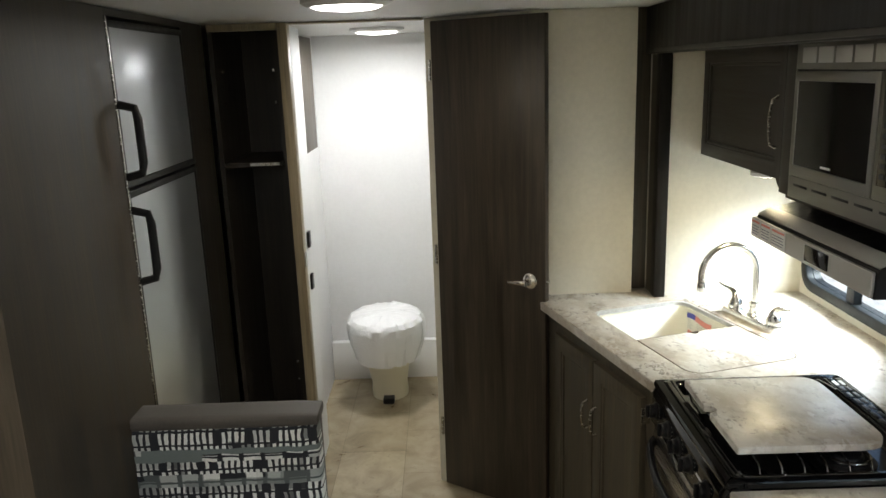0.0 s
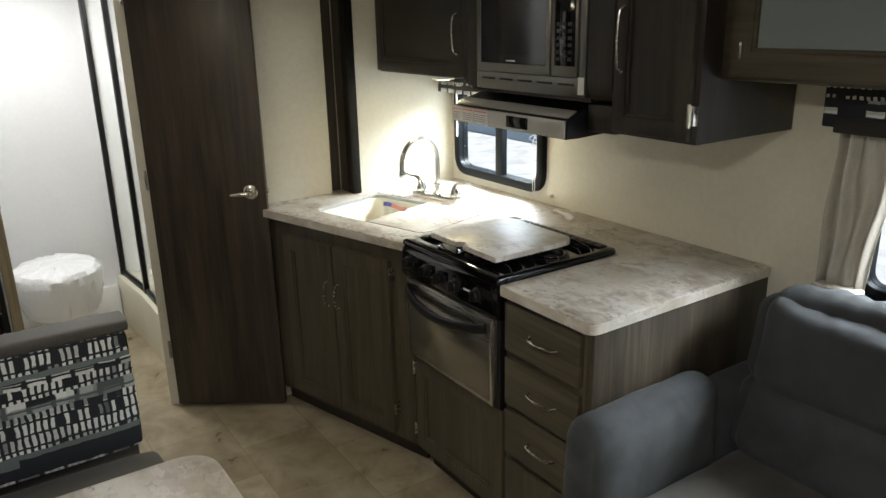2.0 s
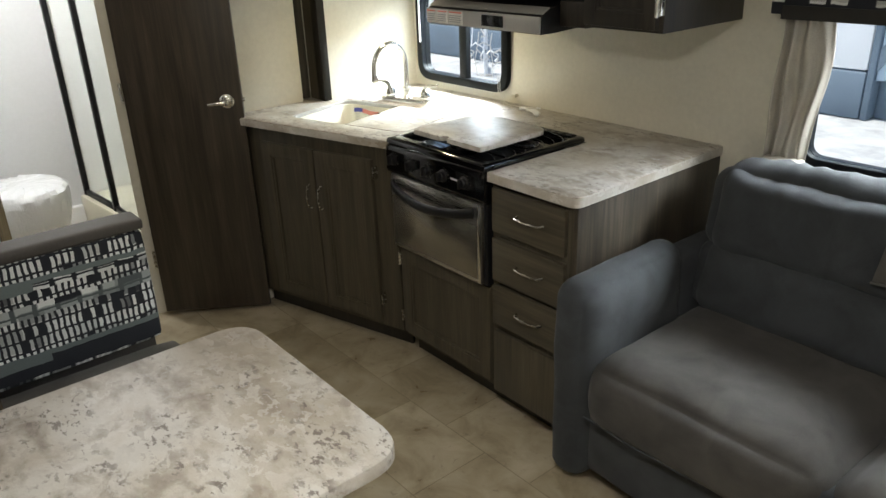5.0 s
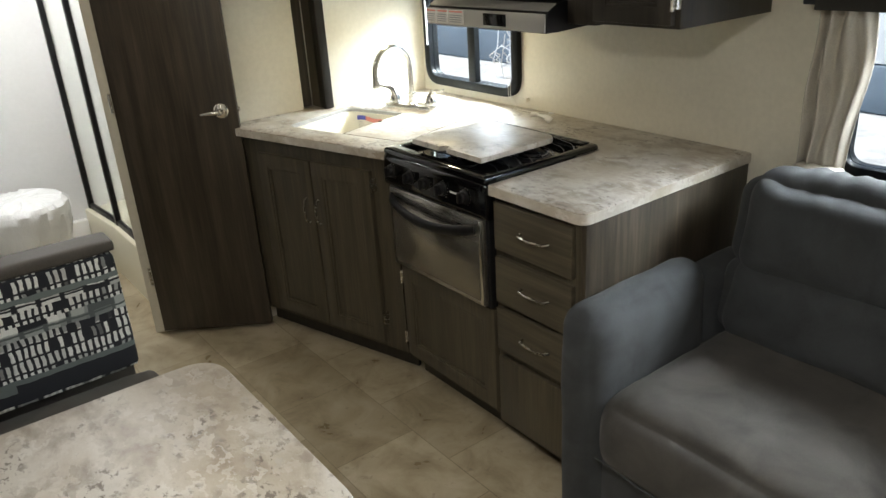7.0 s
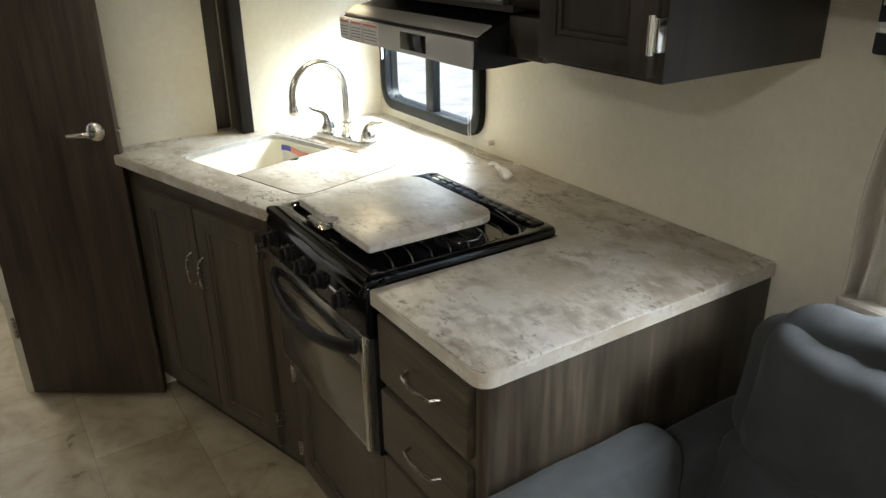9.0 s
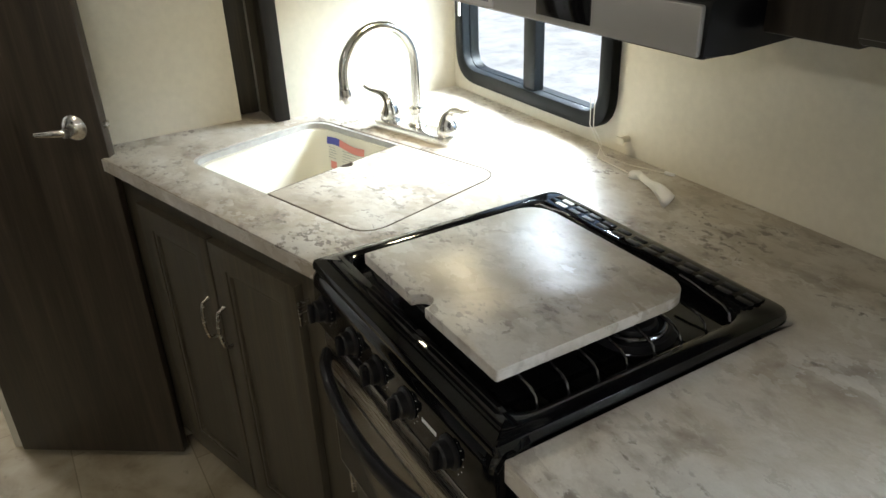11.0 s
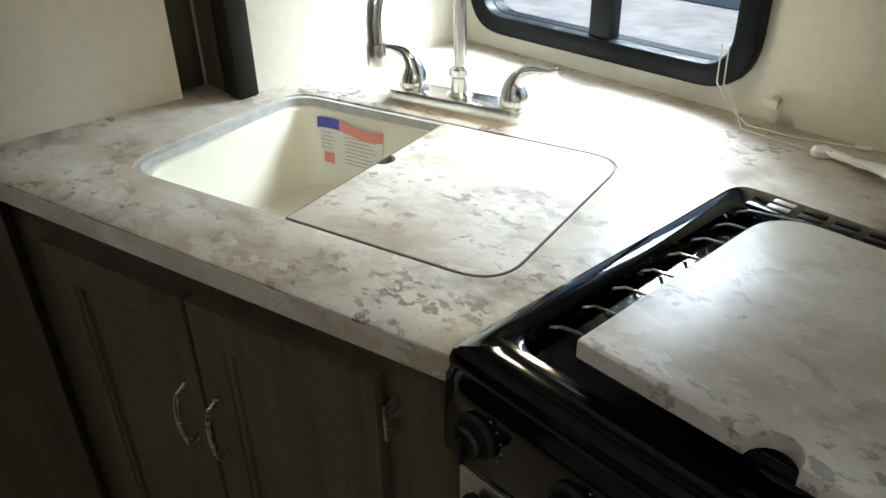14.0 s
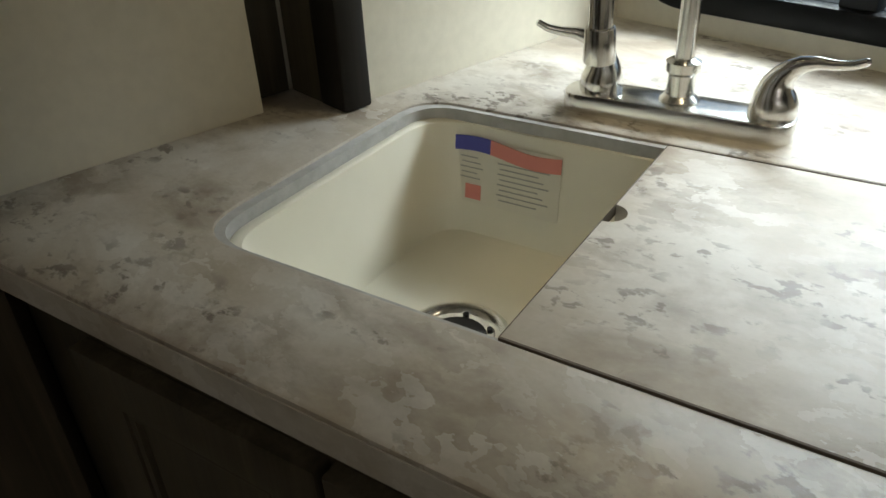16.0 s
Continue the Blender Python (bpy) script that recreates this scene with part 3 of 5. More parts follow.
def window(name, w, r, bars, label):
    """Black framed window with rounded corners, a sash bar and two panes."""
    ob = thing(name, ((w[0] + w[1]) / 2, BACK_Y, w[2]), label, "window", kind="structure")
    outer = rounded(rect(w[0] - 0.022, w[1] + 0.022, w[2] - 0.022, w[3] + 0.022), r + 0.022, 8)
    inner = rounded(rect(w[0] + 0.018, w[1] - 0.018, w[2] + 0.016, w[3] - 0.018), r - 0.016, 8)
    part("window_frame", upright(prism(outer, 0, 0.024, [inner], 0.006), (0, BACK_Y - 0.001, 0), (1, 0, 0), (0, -1, 0)), FRAME_BLACK, ob)
    reveal_o = rounded(rect(w[0] + 0.001, w[1] - 0.001, w[2] + 0.001, w[3] - 0.001), r, 8)
    part("reveal", upright(prism(reveal_o, 0, 0.026, [inner]), (0, BACK_Y + 0.028, 0), (1, 0, 0), (0, -1, 0)), FRAME_BLACK, ob)
    for bx, bw in bars:
        part("sash_bar", box(bx - bw, bx + bw, BACK_Y - 0.018, BACK_Y + 0.012, w[2] + 0.015, w[3] - 0.015, 0.004), FRAME_BLACK, ob)
    edges = [w[0] + 0.015] + [b[0] for b in bars] + [w[1] - 0.015]
    for i, (a, b) in enumerate(zip(edges, edges[1:])):
        pane = part("pane", box(a, b, BACK_Y - 0.010 + 0.006 * (i % 2), BACK_Y - 0.007 + 0.006 * (i % 2), w[2] + 0.012, w[3] - 0.012), GLASS, ob)
        pane.visible_shadow = False
    return ob


window("window_1", WIN1, 0.07, [(-1.318, 0.024)], "small black-framed sliding window above the sink counter")
window("window_2", WIN2, 0.06, [(1.3, 0.022)], "wide black-framed window behind the sofa")

# ---- kitchen: worktop ----
stove_hole = (-0.898, -0.366, -0.745, -0.262)
outline = [W(0, 0.002), W(-0.885, 0.010), (PART_X + 0.001, -0.601), (-1.800, -0.599), (-1.800, -0.496), (SLIDE_X + 0.001, -0.494), (SLIDE_X + 0.001, BACK_Y - 0.001),
           (0.0, BACK_Y - 0.001), (0.004, -0.742), (stove_hole[1], -0.742), (stove_hole[1], stove_hole[3]), (stove_hole[0], stove_hole[3])]
outline[1] = (PART_X + 0.001, W(-0.885, 0.010)[1])
outline = rounded(outline, [0, 0, 0, 0, 0, 0, 0, 0.006, 0.035, 0, 0, 0], 6)
cut = rounded([W(-0.632, 0.127), W(-0.018, 0.127), W(-0.018, 0.502), W(-0.632, 0.502)], 0.058, 8)
worktop = thing("worktop", (-0.9, -0.4, TOP - 0.038), "mottled beige and grey stone-look laminate worktop on the cabinets", "worktop")
part("slab", prism(outline, TOP - 0.032, TOP, [cut], 0.004), COUNTER, worktop)


def edge_strip(points, out):
    """A thin band along the front edge of the worktop."""
    back = [Vector((x, y)) for x, y in points]
    front = []
    for i, p in enumerate(back):
        d = (back[min(i + 1, len(back) - 1)] - back[max(i - 1, 0)]).normalized()
        front.append(p + Vector((d.y, -d.x)) * out)
    return prism([tuple(p) for p in front] + [tuple(p) for p in back[::-1]], TOP - 0.0315, TOP - 0.0035)


part("edge_band", edge_strip([(PART_X + 0.003, W(-0.885, 0.010)[1]), W(-0.001, 0.002)], 0.0012), EDGE_BAND, worktop, "pale grey front edge band")
corner = rounded([(stove_hole[1] + 0.002, -0.742), (0.004, -0.742), (0.0, BACK_Y - 0.004)], [0, 0.035, 0], 8)
part("edge_band", edge_strip(corner, 0.0012), EDGE_BAND, worktop, "pale grey front edge band")
ring_o = rounded([W(-0.6325, 0.1265), W(-0.0175, 0.1265), W(-0.0175, 0.5025), W(-0.6325, 0.5025)], 0.058, 8)
ring_i = rounded([W(-0.6200, 0.1310), W(-0.0220, 0.1310), W(-0.0220, 0.4940), W(-0.6200, 0.4940)], 0.053, 8)
part("cutout_rim", prism(ring_o, TOP - 0.022, TOP - 0.0035, [ring_i]), EDGE_CUT, worktop, "pale cut edge round the sink opening")

# sink bowl, hung under the cut-out
bowl = bmesh.new()
rows_ = []
for inset, z, r in ((-0.002, TOP - 0.016, 0.055), (0.006, TOP - 0.019, 0.055), (0.011, TOP - 0.04, 0.055), (0.022, 0.775, 0.055), (0.03, 0.757, 0.05), (0.05, 0.750, 0.045), (0.14, 0.748, 0.02)):
    loop = rounded(rect(-0.617 + inset, -0.018 - inset, 0.132 + inset, 0.497 - inset), r, 8)
    rows_.append([bowl.verts.new((x, y, z)) for x, y in loop])
for a, b in zip(rows_, rows_[1:]):
    for i in range(len(a)):
        bowl.faces.new((a[i - 1], a[i], b[i], b[i - 1]))
bowl.faces.new(rows_[-1])
sink = thing("sink", SINK_M @ Matrix.Translation((-0.315, 0.31, 0.745)), "cream moulded sink bowl set under the worktop", "sink")
bowl.transform(SINK_M)
sb = part("bowl", bowl, SINK, sink)
mod = sb.modifiers.new("shell", "SOLIDIFY")
mod.thickness, mod.offset = 0.004, -1
DRAIN = (-0.455, 0.285)
dx, dy = W(*DRAIN)
st_ = part("strainer", lathe([(0.057, 0.7485), (0.057, 0.7525), (0.052, 0.7545), (0.044, 0.753), (0.040, 0.7495), (0.034, 0.7492)], (dx, dy, 0), 32), CHROME, sink, "round chrome sink strainer")
part("basket", lathe([(0.033, 0.7497), (0.028, 0.7500), (0.024, 0.7512), (0.0, 0.7515)], (dx, dy, 0), 24), BLACK, st_, "dark strainer basket")
for k in range(6):
    a = k * math.pi / 3
    part("hole", cyl((dx + 0.037 * math.cos(a), dy + 0.037 * math.sin(a), 0.7500), (dx + 0.037 * math.cos(a), dy + 0.037 * math.sin(a), 0.7518), 0.0035, seg=10), BLACK, st_)

# cover lying in the right half of the sink cut-out
cover_out = rounded([(-0.318, 0.131), (-0.021, 0.131), (-0.021, 0.499), (-0.318, 0.499)], [0.003, 0.055, 0.055, 0.003], 8)
# finger notch in the straight side
arc = [(-0.318 + 0.017 * math.sin(math.pi * k / 10), 0.335 - 0.017 * math.cos(math.pi * (k / 10))) for k in range(11)][::-1]
cov_loop = cover_out + arc
lid = thing("sink_cover", SINK_M @ Matrix.Translation((-0.17, 0.31, TOP - 0.02)), "stone-look laminate cover fitted over half of the sink", "sink cover")
lb = prism(cov_loop, TOP - 0.019, TOP - 0.0015)
lb.transform(SINK_M)
part("board", lb, COUNTER_B, lid)
gr_o = rounded([(-0.318, 0.1288), (-0.0188, 0.1288), (-0.0188, 0.5012), (-0.318, 0.5012)], [0.001, 0.057, 0.057, 0.001], 8)
gr_i = rounded([(-0.3175, 0.1309), (-0.0209, 0.1309), (-0.0209, 0.4991), (-0.3175, 0.4991)], [0.001, 0.055, 0.055, 0.001], 8)
gl = prism(gr_o, TOP - 0.012, TOP - 0.0008, [gr_i])
gl.transform(SINK_M)
part("edge_band", gl, GROOVE, lid, "dark brown edge of the cover")
for v0 in (0.145, 0.476):
    rest = box(-0.31, -0.05, v0, v0 + 0.01, TOP - 0.037, TOP - 0.0195)
    rest.transform(SINK_M)
    part("rest", rest, SINK, lid)

# printed sticker on the bowl's back wall
stick = thing("sticker", SINK_M @ Matrix.Translation((-0.45, 0.474, 0.84)), "white care sticker with red and blue print inside the sink", "sticker")


def stick_plate(u0, u1, z0, z1, off, mat, name, parent, slant=0.0):
    b = bmesh.new()
    vs = []
    for u, z in ((u0, z0), (u1, z0 + slant), (u1, z1 + slant), (u0, z1)):
        lean = (0.87 - z) * 0.115
        vs += [(u, 0.4855 - lean - off, z)]
    f = [b.verts.new(p) for p in vs]
    g = [b.verts.new((p[0], p[1] - 0.0006, p[2])) for p in vs]
    b.faces.new(f)
    b.faces.new(g[::-1])
    for i in range(4):
        b.faces.new((f[i - 1], f[i], g[i], g[i - 1]))
    b.transform(SINK_M)
    return part(name, b, mat, parent)


def ribbon(u0, u1, mat, name):
    """A waving printed band along the top of the sticker."""
    b = bmesh.new()
    cols_ = []
    for k in range(13):
        u = u0 + (u1 - u0) * k / 12
        wave = 0.0035 * math.sin((u + 0.572) / 0.142 * 2 * math.pi) - 0.004 * (u + 0.572) / 0.142
        col_ = []
        for z in (0.860 + wave, 0.878 + wave):
            y = 0.4855 - (0.87 - z) * 0.115 - 0.0022
            col_ += [b.verts.new((u, y, z)), b.verts.new((u, y - 0.0006, z))]
        cols_.append(col_)
    for c0, c1 in zip(cols_, cols_[1:]):
        for i, j in ((0, 1), (1, 3), (3, 2), (2, 0)):
            b.faces.new((c0[i], c0[j], c1[j], c1[i]))
    for c0 in (cols_[0], cols_[-1]):
        b.faces.new((c0[0], c0[1], c0[3], c0[2]))
    b.transform(SINK_M)
    part(name, b, mat, stick)


stick_plate(-0.572, -0.430, 0.795, 0.876, 0.0010, CLEAR_LABEL, "sheet", stick)
ribbon(-0.572, -0.523, BLUE_PRINT, "blue_band")
ribbon(-0.523, -0.430, RED_PRINT, "red_band")
stick_plate(-0.556, -0.534, 0.800, 0.819, 0.0022, RED_PRINT, "red_square", stick)
for k in range(5):
    stick_plate(-0.564 + 0.002 * (k % 2), -0.540 + 0.004 * (k % 3), 0.853 - k * 0.0066, 0.8542 - k * 0.0066, 0.0020, FAINT_PRINT, "print_line", stick)
for k in range(8):
    stick_plate(-0.512 + 0.003 * (k % 2), -0.444 - 0.007 * (k * 2 % 3), 0.852 - k * 0.0066, 0.8534 - k * 0.0066, 0.0020, FAINT_PRINT, "print_line", stick)

# faucet: plate, gooseneck, two lever handles
faucet = thing("faucet", SINK_M @ Matrix.Translation((-0.332, 0.57, TOP)), "chrome two-handle gooseneck faucet on the worktop", "faucet")
pl = prism(rounded(rect(-0.464, -0.207, 0.538, 0.598), 0.027, 8), TOP, TOP + 0.022, (), 0.005)
pl.transform(SINK_M)
part("plate", pl, CHROME, faucet)
FU, FV = -0.332, 0.572
neck = [(FU, FV, TOP + 0.01), (FU, FV, TOP + 0.10), (FU, FV, TOP + 0.170)]
for k in range(1, 13):
    a = math.pi * k / 12 * 0.97
    neck.append((FU, FV - 0.097 * (1 - math.cos(a)), TOP + 0.170 + 0.097 * math.sin(a)))
tip = Vector(neck[-1])
neck.append(tuple(tip + Vector((0, 0.002, -0.05))))
nb = tube(neck, 0.0105, 16)
SPOUT_TURN = Matrix.Translation((FU, FV, 0)) @ pose(0, 0, 0, 0, 0, -7) @ Matrix.Translation((-FU, -FV, 0))
nb.transform(SINK_M @ SPOUT_TURN)
part("spout", nb, CHROME, faucet)
ae = cyl(tip + Vector((0, 0.001, -0.030)), tip + Vector((0, 0.003, -0.062)), 0.0135, 0.0145, 20, 0.002)
ae.transform(SINK_M @ SPOUT_TURN)
part("aerator", ae, CHROME, faucet)
cb = lathe([(0.022, TOP + 0.016), (0.022, TOP + 0.024), (0.016, TOP + 0.030), (0.0155, TOP + 0.052), (0.019, TOP + 0.056), (0.019, TOP + 0.066), (0.012, TOP + 0.070)], (FU, FV, 0), 24)
cb.transform(SINK_M)
part("collar", cb, CHROME, faucet)
for s in (-1, 1):
    hu = FU + s * (0.098 if s > 0 else 0.092)
    hb = tube([(hu, FV, TOP + 0.020), (hu, FV, TOP + 0.026), (hu, FV, TOP + 0.036), (hu - s * 0.001, FV, TOP + 0.046), (hu, FV, TOP + 0.056), (hu + s * 0.005, FV, TOP + 0.066), (hu + s * 0.012, FV, TOP + 0.073)], [0.0240, 0.0250, 0.0240, 0.0205, 0.0160, 0.0125, 0.0105], 20)
    lv = tube([(hu + s * 0.010, FV, TOP + 0.0715), (hu + s * 0.020, FV - 0.001, TOP + 0.0785), (hu + s * 0.034, FV - 0.003, TOP + 0.0825), (hu + s * 0.050, FV - 0.007, TOP + 0.0835), (hu + s * 0.066, FV - 0.010, TOP + 0.0865), (hu + s * 0.077, FV - 0.012, TOP + 0.092), (hu + s * 0.079, FV - 0.012, TOP + 0.0925)], [0.0105, 0.0088, 0.0068, 0.0054, 0.0046, 0.0040, 0.0025], 12)
    hb.transform(SINK_M)
    lv.transform(SINK_M)
    h_ = part("handle_base", hb, CHROME, faucet)
    part("lever", lv, CHROME, h_)


# ---- cabinet pieces ----
def bar_pull(parent, p0, p1, out, material=NICKEL, r=0.0037, rise=0.023):
    """A bowed bar handle between two feet."""
    p0, p1, o = Vector(p0), Vector(p1), Vector(out).normalized()
    pts = [p0]
    for k in range(0, 9):
        t = k / 8
        pts.append(p0.lerp(p1, 0.06 + 0.88 * t) + o * rise * (0.72 + 0.28 * math.sin(math.pi * t)))
    pts.append(p1)
    return part("handle", tube(pts, [r * 1.4] + [r] * 9 + [r * 1.4], 10), material, parent, "satin nickel handle")


def panel_door(bm_m, w, h, th=0.019, rail=0.055):
    """Frame and recessed panel, drawn in x (width), y (height), z (out); returns frame and panel meshes in place."""
    fr = prism(rect(0, w, 0, h), 0, th, [rect(rail, w - rail, rail, h - rail)], 0.003)
    pn = box(rail - 0.004, w - rail + 0.004, rail - 0.004, h - rail + 0.004, 0.002, th - 0.010)
    bead = prism(rect(rail - 0.001, w - rail + 0.001, rail - 0.001, h - rail + 0.001), th - 0.011, th - 0.003, [rect(rail + 0.010, w - rail - 0.010, rail + 0.010, h - rail - 0.010)], 0.003)
    for b in (fr, pn, bead):
        b.transform(bm_m)
    return fr, pn, bead


def wall_m(origin, right, out):
    r, o = Vector(right).normalized(), Vector(out).normalized()
    m = Matrix((r, Vector((0, 0, 1)), o)).transposed().to_4x4()
    m.translation = origin
    return m


def add_door(cabinet, origin, right, out, w, h, wood_m, panel_m=None, rail=0.055):
    fr, pn, bead = panel_door(wall_m(origin, right, out), w, h, rail=rail)
    d = part("door", fr, wood_m, cabinet)
    part("panel", pn, panel_m or wood_m, d)
    part("bead", bead, wood_m, d)
    return d


def W3(u, v, z):
    x, y = W(u, v)
    return (x, y, z)


UDIR = (math.cos(radians(16)), math.sin(radians(16)), 0)
VOUT = (math.sin(radians(16)), -math.cos(radians(16)), 0)

# sink base cabinet
sinkcab = thing("sink_cabinet", W3(-0.4, 0.2, 0), "dark walnut sink base cabinet with two doors", "cabinet")
body = prism([(-0.865, 0.045), (-0.012, 0.045), (-0.012, 0.060), (-0.70, 0.060), (-0.70, 0.40), (-0.72, 0.40), (-0.72, 0.060), (-0.865, 0.060)], 0.09, TOP - 0.0365)
body.transform(SINK_M)
part("body", body, WOOD_BASE, sinkcab)
toe = box(-0.84, -0.01, 0.10, 0.115, 0.001, 0.092)
toe.transform(SINK_M)
part("toe_kick", toe, WOOD, sinkcab)
for u0, w_, hu in ((-0.712, 0.296, -0.446), (-0.409, 0.296, -0.384)):
    d = add_door(sinkcab, W3(u0, 0.044, 0.115), UDIR, VOUT, w_, 0.700, WOOD_BASE)
    bar_pull(d, W3(hu, 0.024, 0.565), W3(hu, 0.024, 0.665), VOUT)
for z_ in (0.2, 0.74):
    hg = box(-0.1, -0.094, 0.018, 0.046, z_, z_ + 0.05, 0.002)
    hg.transform(SINK_M)
    part("hinge", hg, NICKEL, sinkcab, "small satin nickel hinge")

# drawer unit with its end panel
drawers = thing("drawer_unit", (-0.19, -0.36, 0), "dark walnut drawer unit at the end of the counter", "cabinet")
part("body", box(-0.366, -0.022, -0.718, -0.03, 0.09, TOP - 0.0365, 0.002), WOOD_BASE, drawers)
part("end_panel", box(-0.021, -0.004, -0.722, BACK_Y - 0.003, 0.001, TOP - 0.0365, 0.002), WOOD_END, drawers, "brown walnut end panel with upright grain")
part("toe_kick", box(-0.364, -0.022, -0.65, -0.635, 0.001, 0.09), WOOD, drawers)
for z0, z1 in ((0.712, 0.862), (0.537, 0.690), (0.372, 0.520)):
    fr = box(-0.350, -0.040, -0.739, -0.720, z0, z1, 0.004)
    dr = part("drawer_front", fr, WOOD_BASE_H, drawers)
    zc = (z0 + z1) / 2 + 0.003
    bar_pull(dr, (-0.235, -0.739, zc), (-0.125, -0.739, zc), (0, -1, 0), rise=0.024)
part("lower_panel", box(-0.350, -0.040, -0.736, -0.719, 0.10, 0.345, 0.004), WOOD_BASE, drawers)

# panel under the oven
under = thing("oven_base_panel", (-0.63, -0.70, 0), "dark walnut panel door under the oven", "cabinet")
part("body", box(-0.896, -0.368, -0.705, -0.30, 0.09, 0.495), WOOD_BASE, under)
add_door(under, (-0.885, -0.706, 0.115), (1, 0, 0), (0, -1, 0), 0.505, 0.372, WOOD_BASE)
part("toe_kick", box(-0.896, -0.368, -0.65, -0.635, 0.001, 0.088), WOOD, under)
for hz in (0.165, 0.415):
    part("hinge", merge(box(-0.891, -0.880, -0.729, -0.706, hz, hz + 0.045, 0.002), cyl((-0.888, -0.730, hz - 0.003), (-0.888, -0.730, hz + 0.048), 0.004, seg=10)), NICKEL, under, "small satin nickel hinge")

# ---- stove ----
sx0, sx1, sy0, sy1 = -0.896, -0.368, -0.752, -0.264
stove = thing("stove", (-0.63, -0.5, 0.497), "black enamel gas stove with a stainless oven door", "stove")
part("body", box(sx0 + 0.006, sx1 - 0.006, -0.735, sy1 - 0.004, 0.498, TOP - 0.04, 0.003), BLACK, stove)
rim_o = rounded(rect(sx0 - 0.001, sx1 - 0.001, sy0, sy1 + 0.012), [0.008, 0.008, 0.03, 0.03], 6)
well = rounded(rect(sx0 + 0.035, sx1 - 0.035, -0.700, sy1 - 0.055), 0.03, 6)
part("cooktop_rim", prism(rim_o, TOP + 0.001, TOP + 0.017, [well], 0.010), ENAMEL, stove, "glossy black enamel rim")
part("cooktop_well", prism(rounded(rect(sx0 + 0.034, sx1 - 0.034, -0.701, sy1 - 0.054), 0.03, 6), TOP - 0.034, TOP - 0.003), ENAMEL, stove, "sunken glossy cooktop")
wall_ring = prism(rounded(rect(sx0 + 0.0335, sx1 - 0.0335, -0.7015, sy1 - 0.0535), 0.03, 6), TOP - 0.03, TOP + 0.004, [rounded(rect(sx0 + 0.036, sx1 - 0.036, -0.699, sy1 - 0.056), 0.03, 6)])
part("well_side", wall_ring, ENAMEL, stove)
vent = part("rear_vent", box(sx0 + 0.04, sx1 - 0.04, sy1 - 0.047, sy1 - 0.002, TOP + 0.016, TOP + 0.0205, 0.002), ENAMEL, stove, "slotted enamel vent strip")
for k in range(12):
    xx = sx0 + 0.062 + k * 0.0365
    for yy in (sy1 - 0.038, sy1 - 0.022):
        # Silver on the first column paints in the window's reflection; all slots are black.
        part("slot", box(xx, xx + 0.026, yy, yy + 0.009, TOP + 0.0196, TOP + 0.0222, 0.001), SILVER if k < 1 else BLACK, vent)
for bx, by in ((-0.775, -0.45), (-0.482, -0.447), (-0.63, -0.605)):
    bn = part("burner", lathe([(0.062, TOP - 0.003), (0.055, TOP + 0.003), (0.036, TOP + 0.005), (0.034, TOP + 0.013), (0.030, TOP + 0.016), (0.0, TOP + 0.018)], (bx, by, 0), 28), BLACK, stove)
    part("burner_ring", tube([(bx + 0.046 * math.cos(2 * math.pi * k / 24), by + 0.046 * math.sin(2 * math.pi * k / 24), TOP + 0.008) for k in range(24)], 0.004, 8, True), DARK_ROD, bn)
grate = part("grate", tube([(x, y, TOP + 0.0345) for x, y in rounded(rect(sx0 + 0.110, sx1 - 0.110, -0.690, sy1 - 0.105), 0.04, 6)], 0.0042, 8, True), ENAMEL, stove, "black wire pot grate")
for k in range(8):
    yy = -0.664 + k * 0.047
    for s, xa in ((1, sx0 + 0.040), (-1, sx1 - 0.040)):
        part("grate_bar", tube([(xa, yy - 0.001, TOP + 0.006), (xa + s * 0.006, yy, TOP + 0.018), (xa + s * 0.018, yy + 0.001, TOP + 0.0245), (xa + s * 0.045, yy + 0.003, TOP + 0.0265), (xa + s * 0.075, yy + 0.004, TOP + 0.031), (xa + s * 0.10, yy + 0.004, TOP + 0.0325)], 0.0020, 8), DARK_ROD, grate)
for yy in (-0.62, -0.50, -0.40):
    part("grate_bar", tube([(sx0 + 0.115, yy, TOP + 0.0335), (sx1 - 0.115, yy, TOP + 0.0335)], 0.004, 8), ENAMEL, grate)
# leaning control panel with five knobs
cp = bmesh.new()
prof = [(-0.738, TOP + 0.004), (-0.752, TOP - 0.016), (-0.756, TOP - 0.10), (-0.750, TOP - 0.112), (-0.725, TOP - 0.112), (-0.725, TOP + 0.004)]
va = [cp.verts.new((sx0 - 0.004, y, z)) for y, z in prof]
vb = [cp.verts.new((sx1 + 0.004, y, z)) for y, z in prof]
cp.faces.new(va)
cp.faces.new(vb[::-1])
for i in range(len(prof)):
    cp.faces.new((va[i - 1], va[i], vb[i], vb[i - 1]))
bmesh.ops.bevel(cp, geom=cp.edges[:], offset=0.004, segments=2, profile=0.5, affect="EDGES")
panel = part("control_panel", cp, ENAMEL, stove, "glossy black control panel")
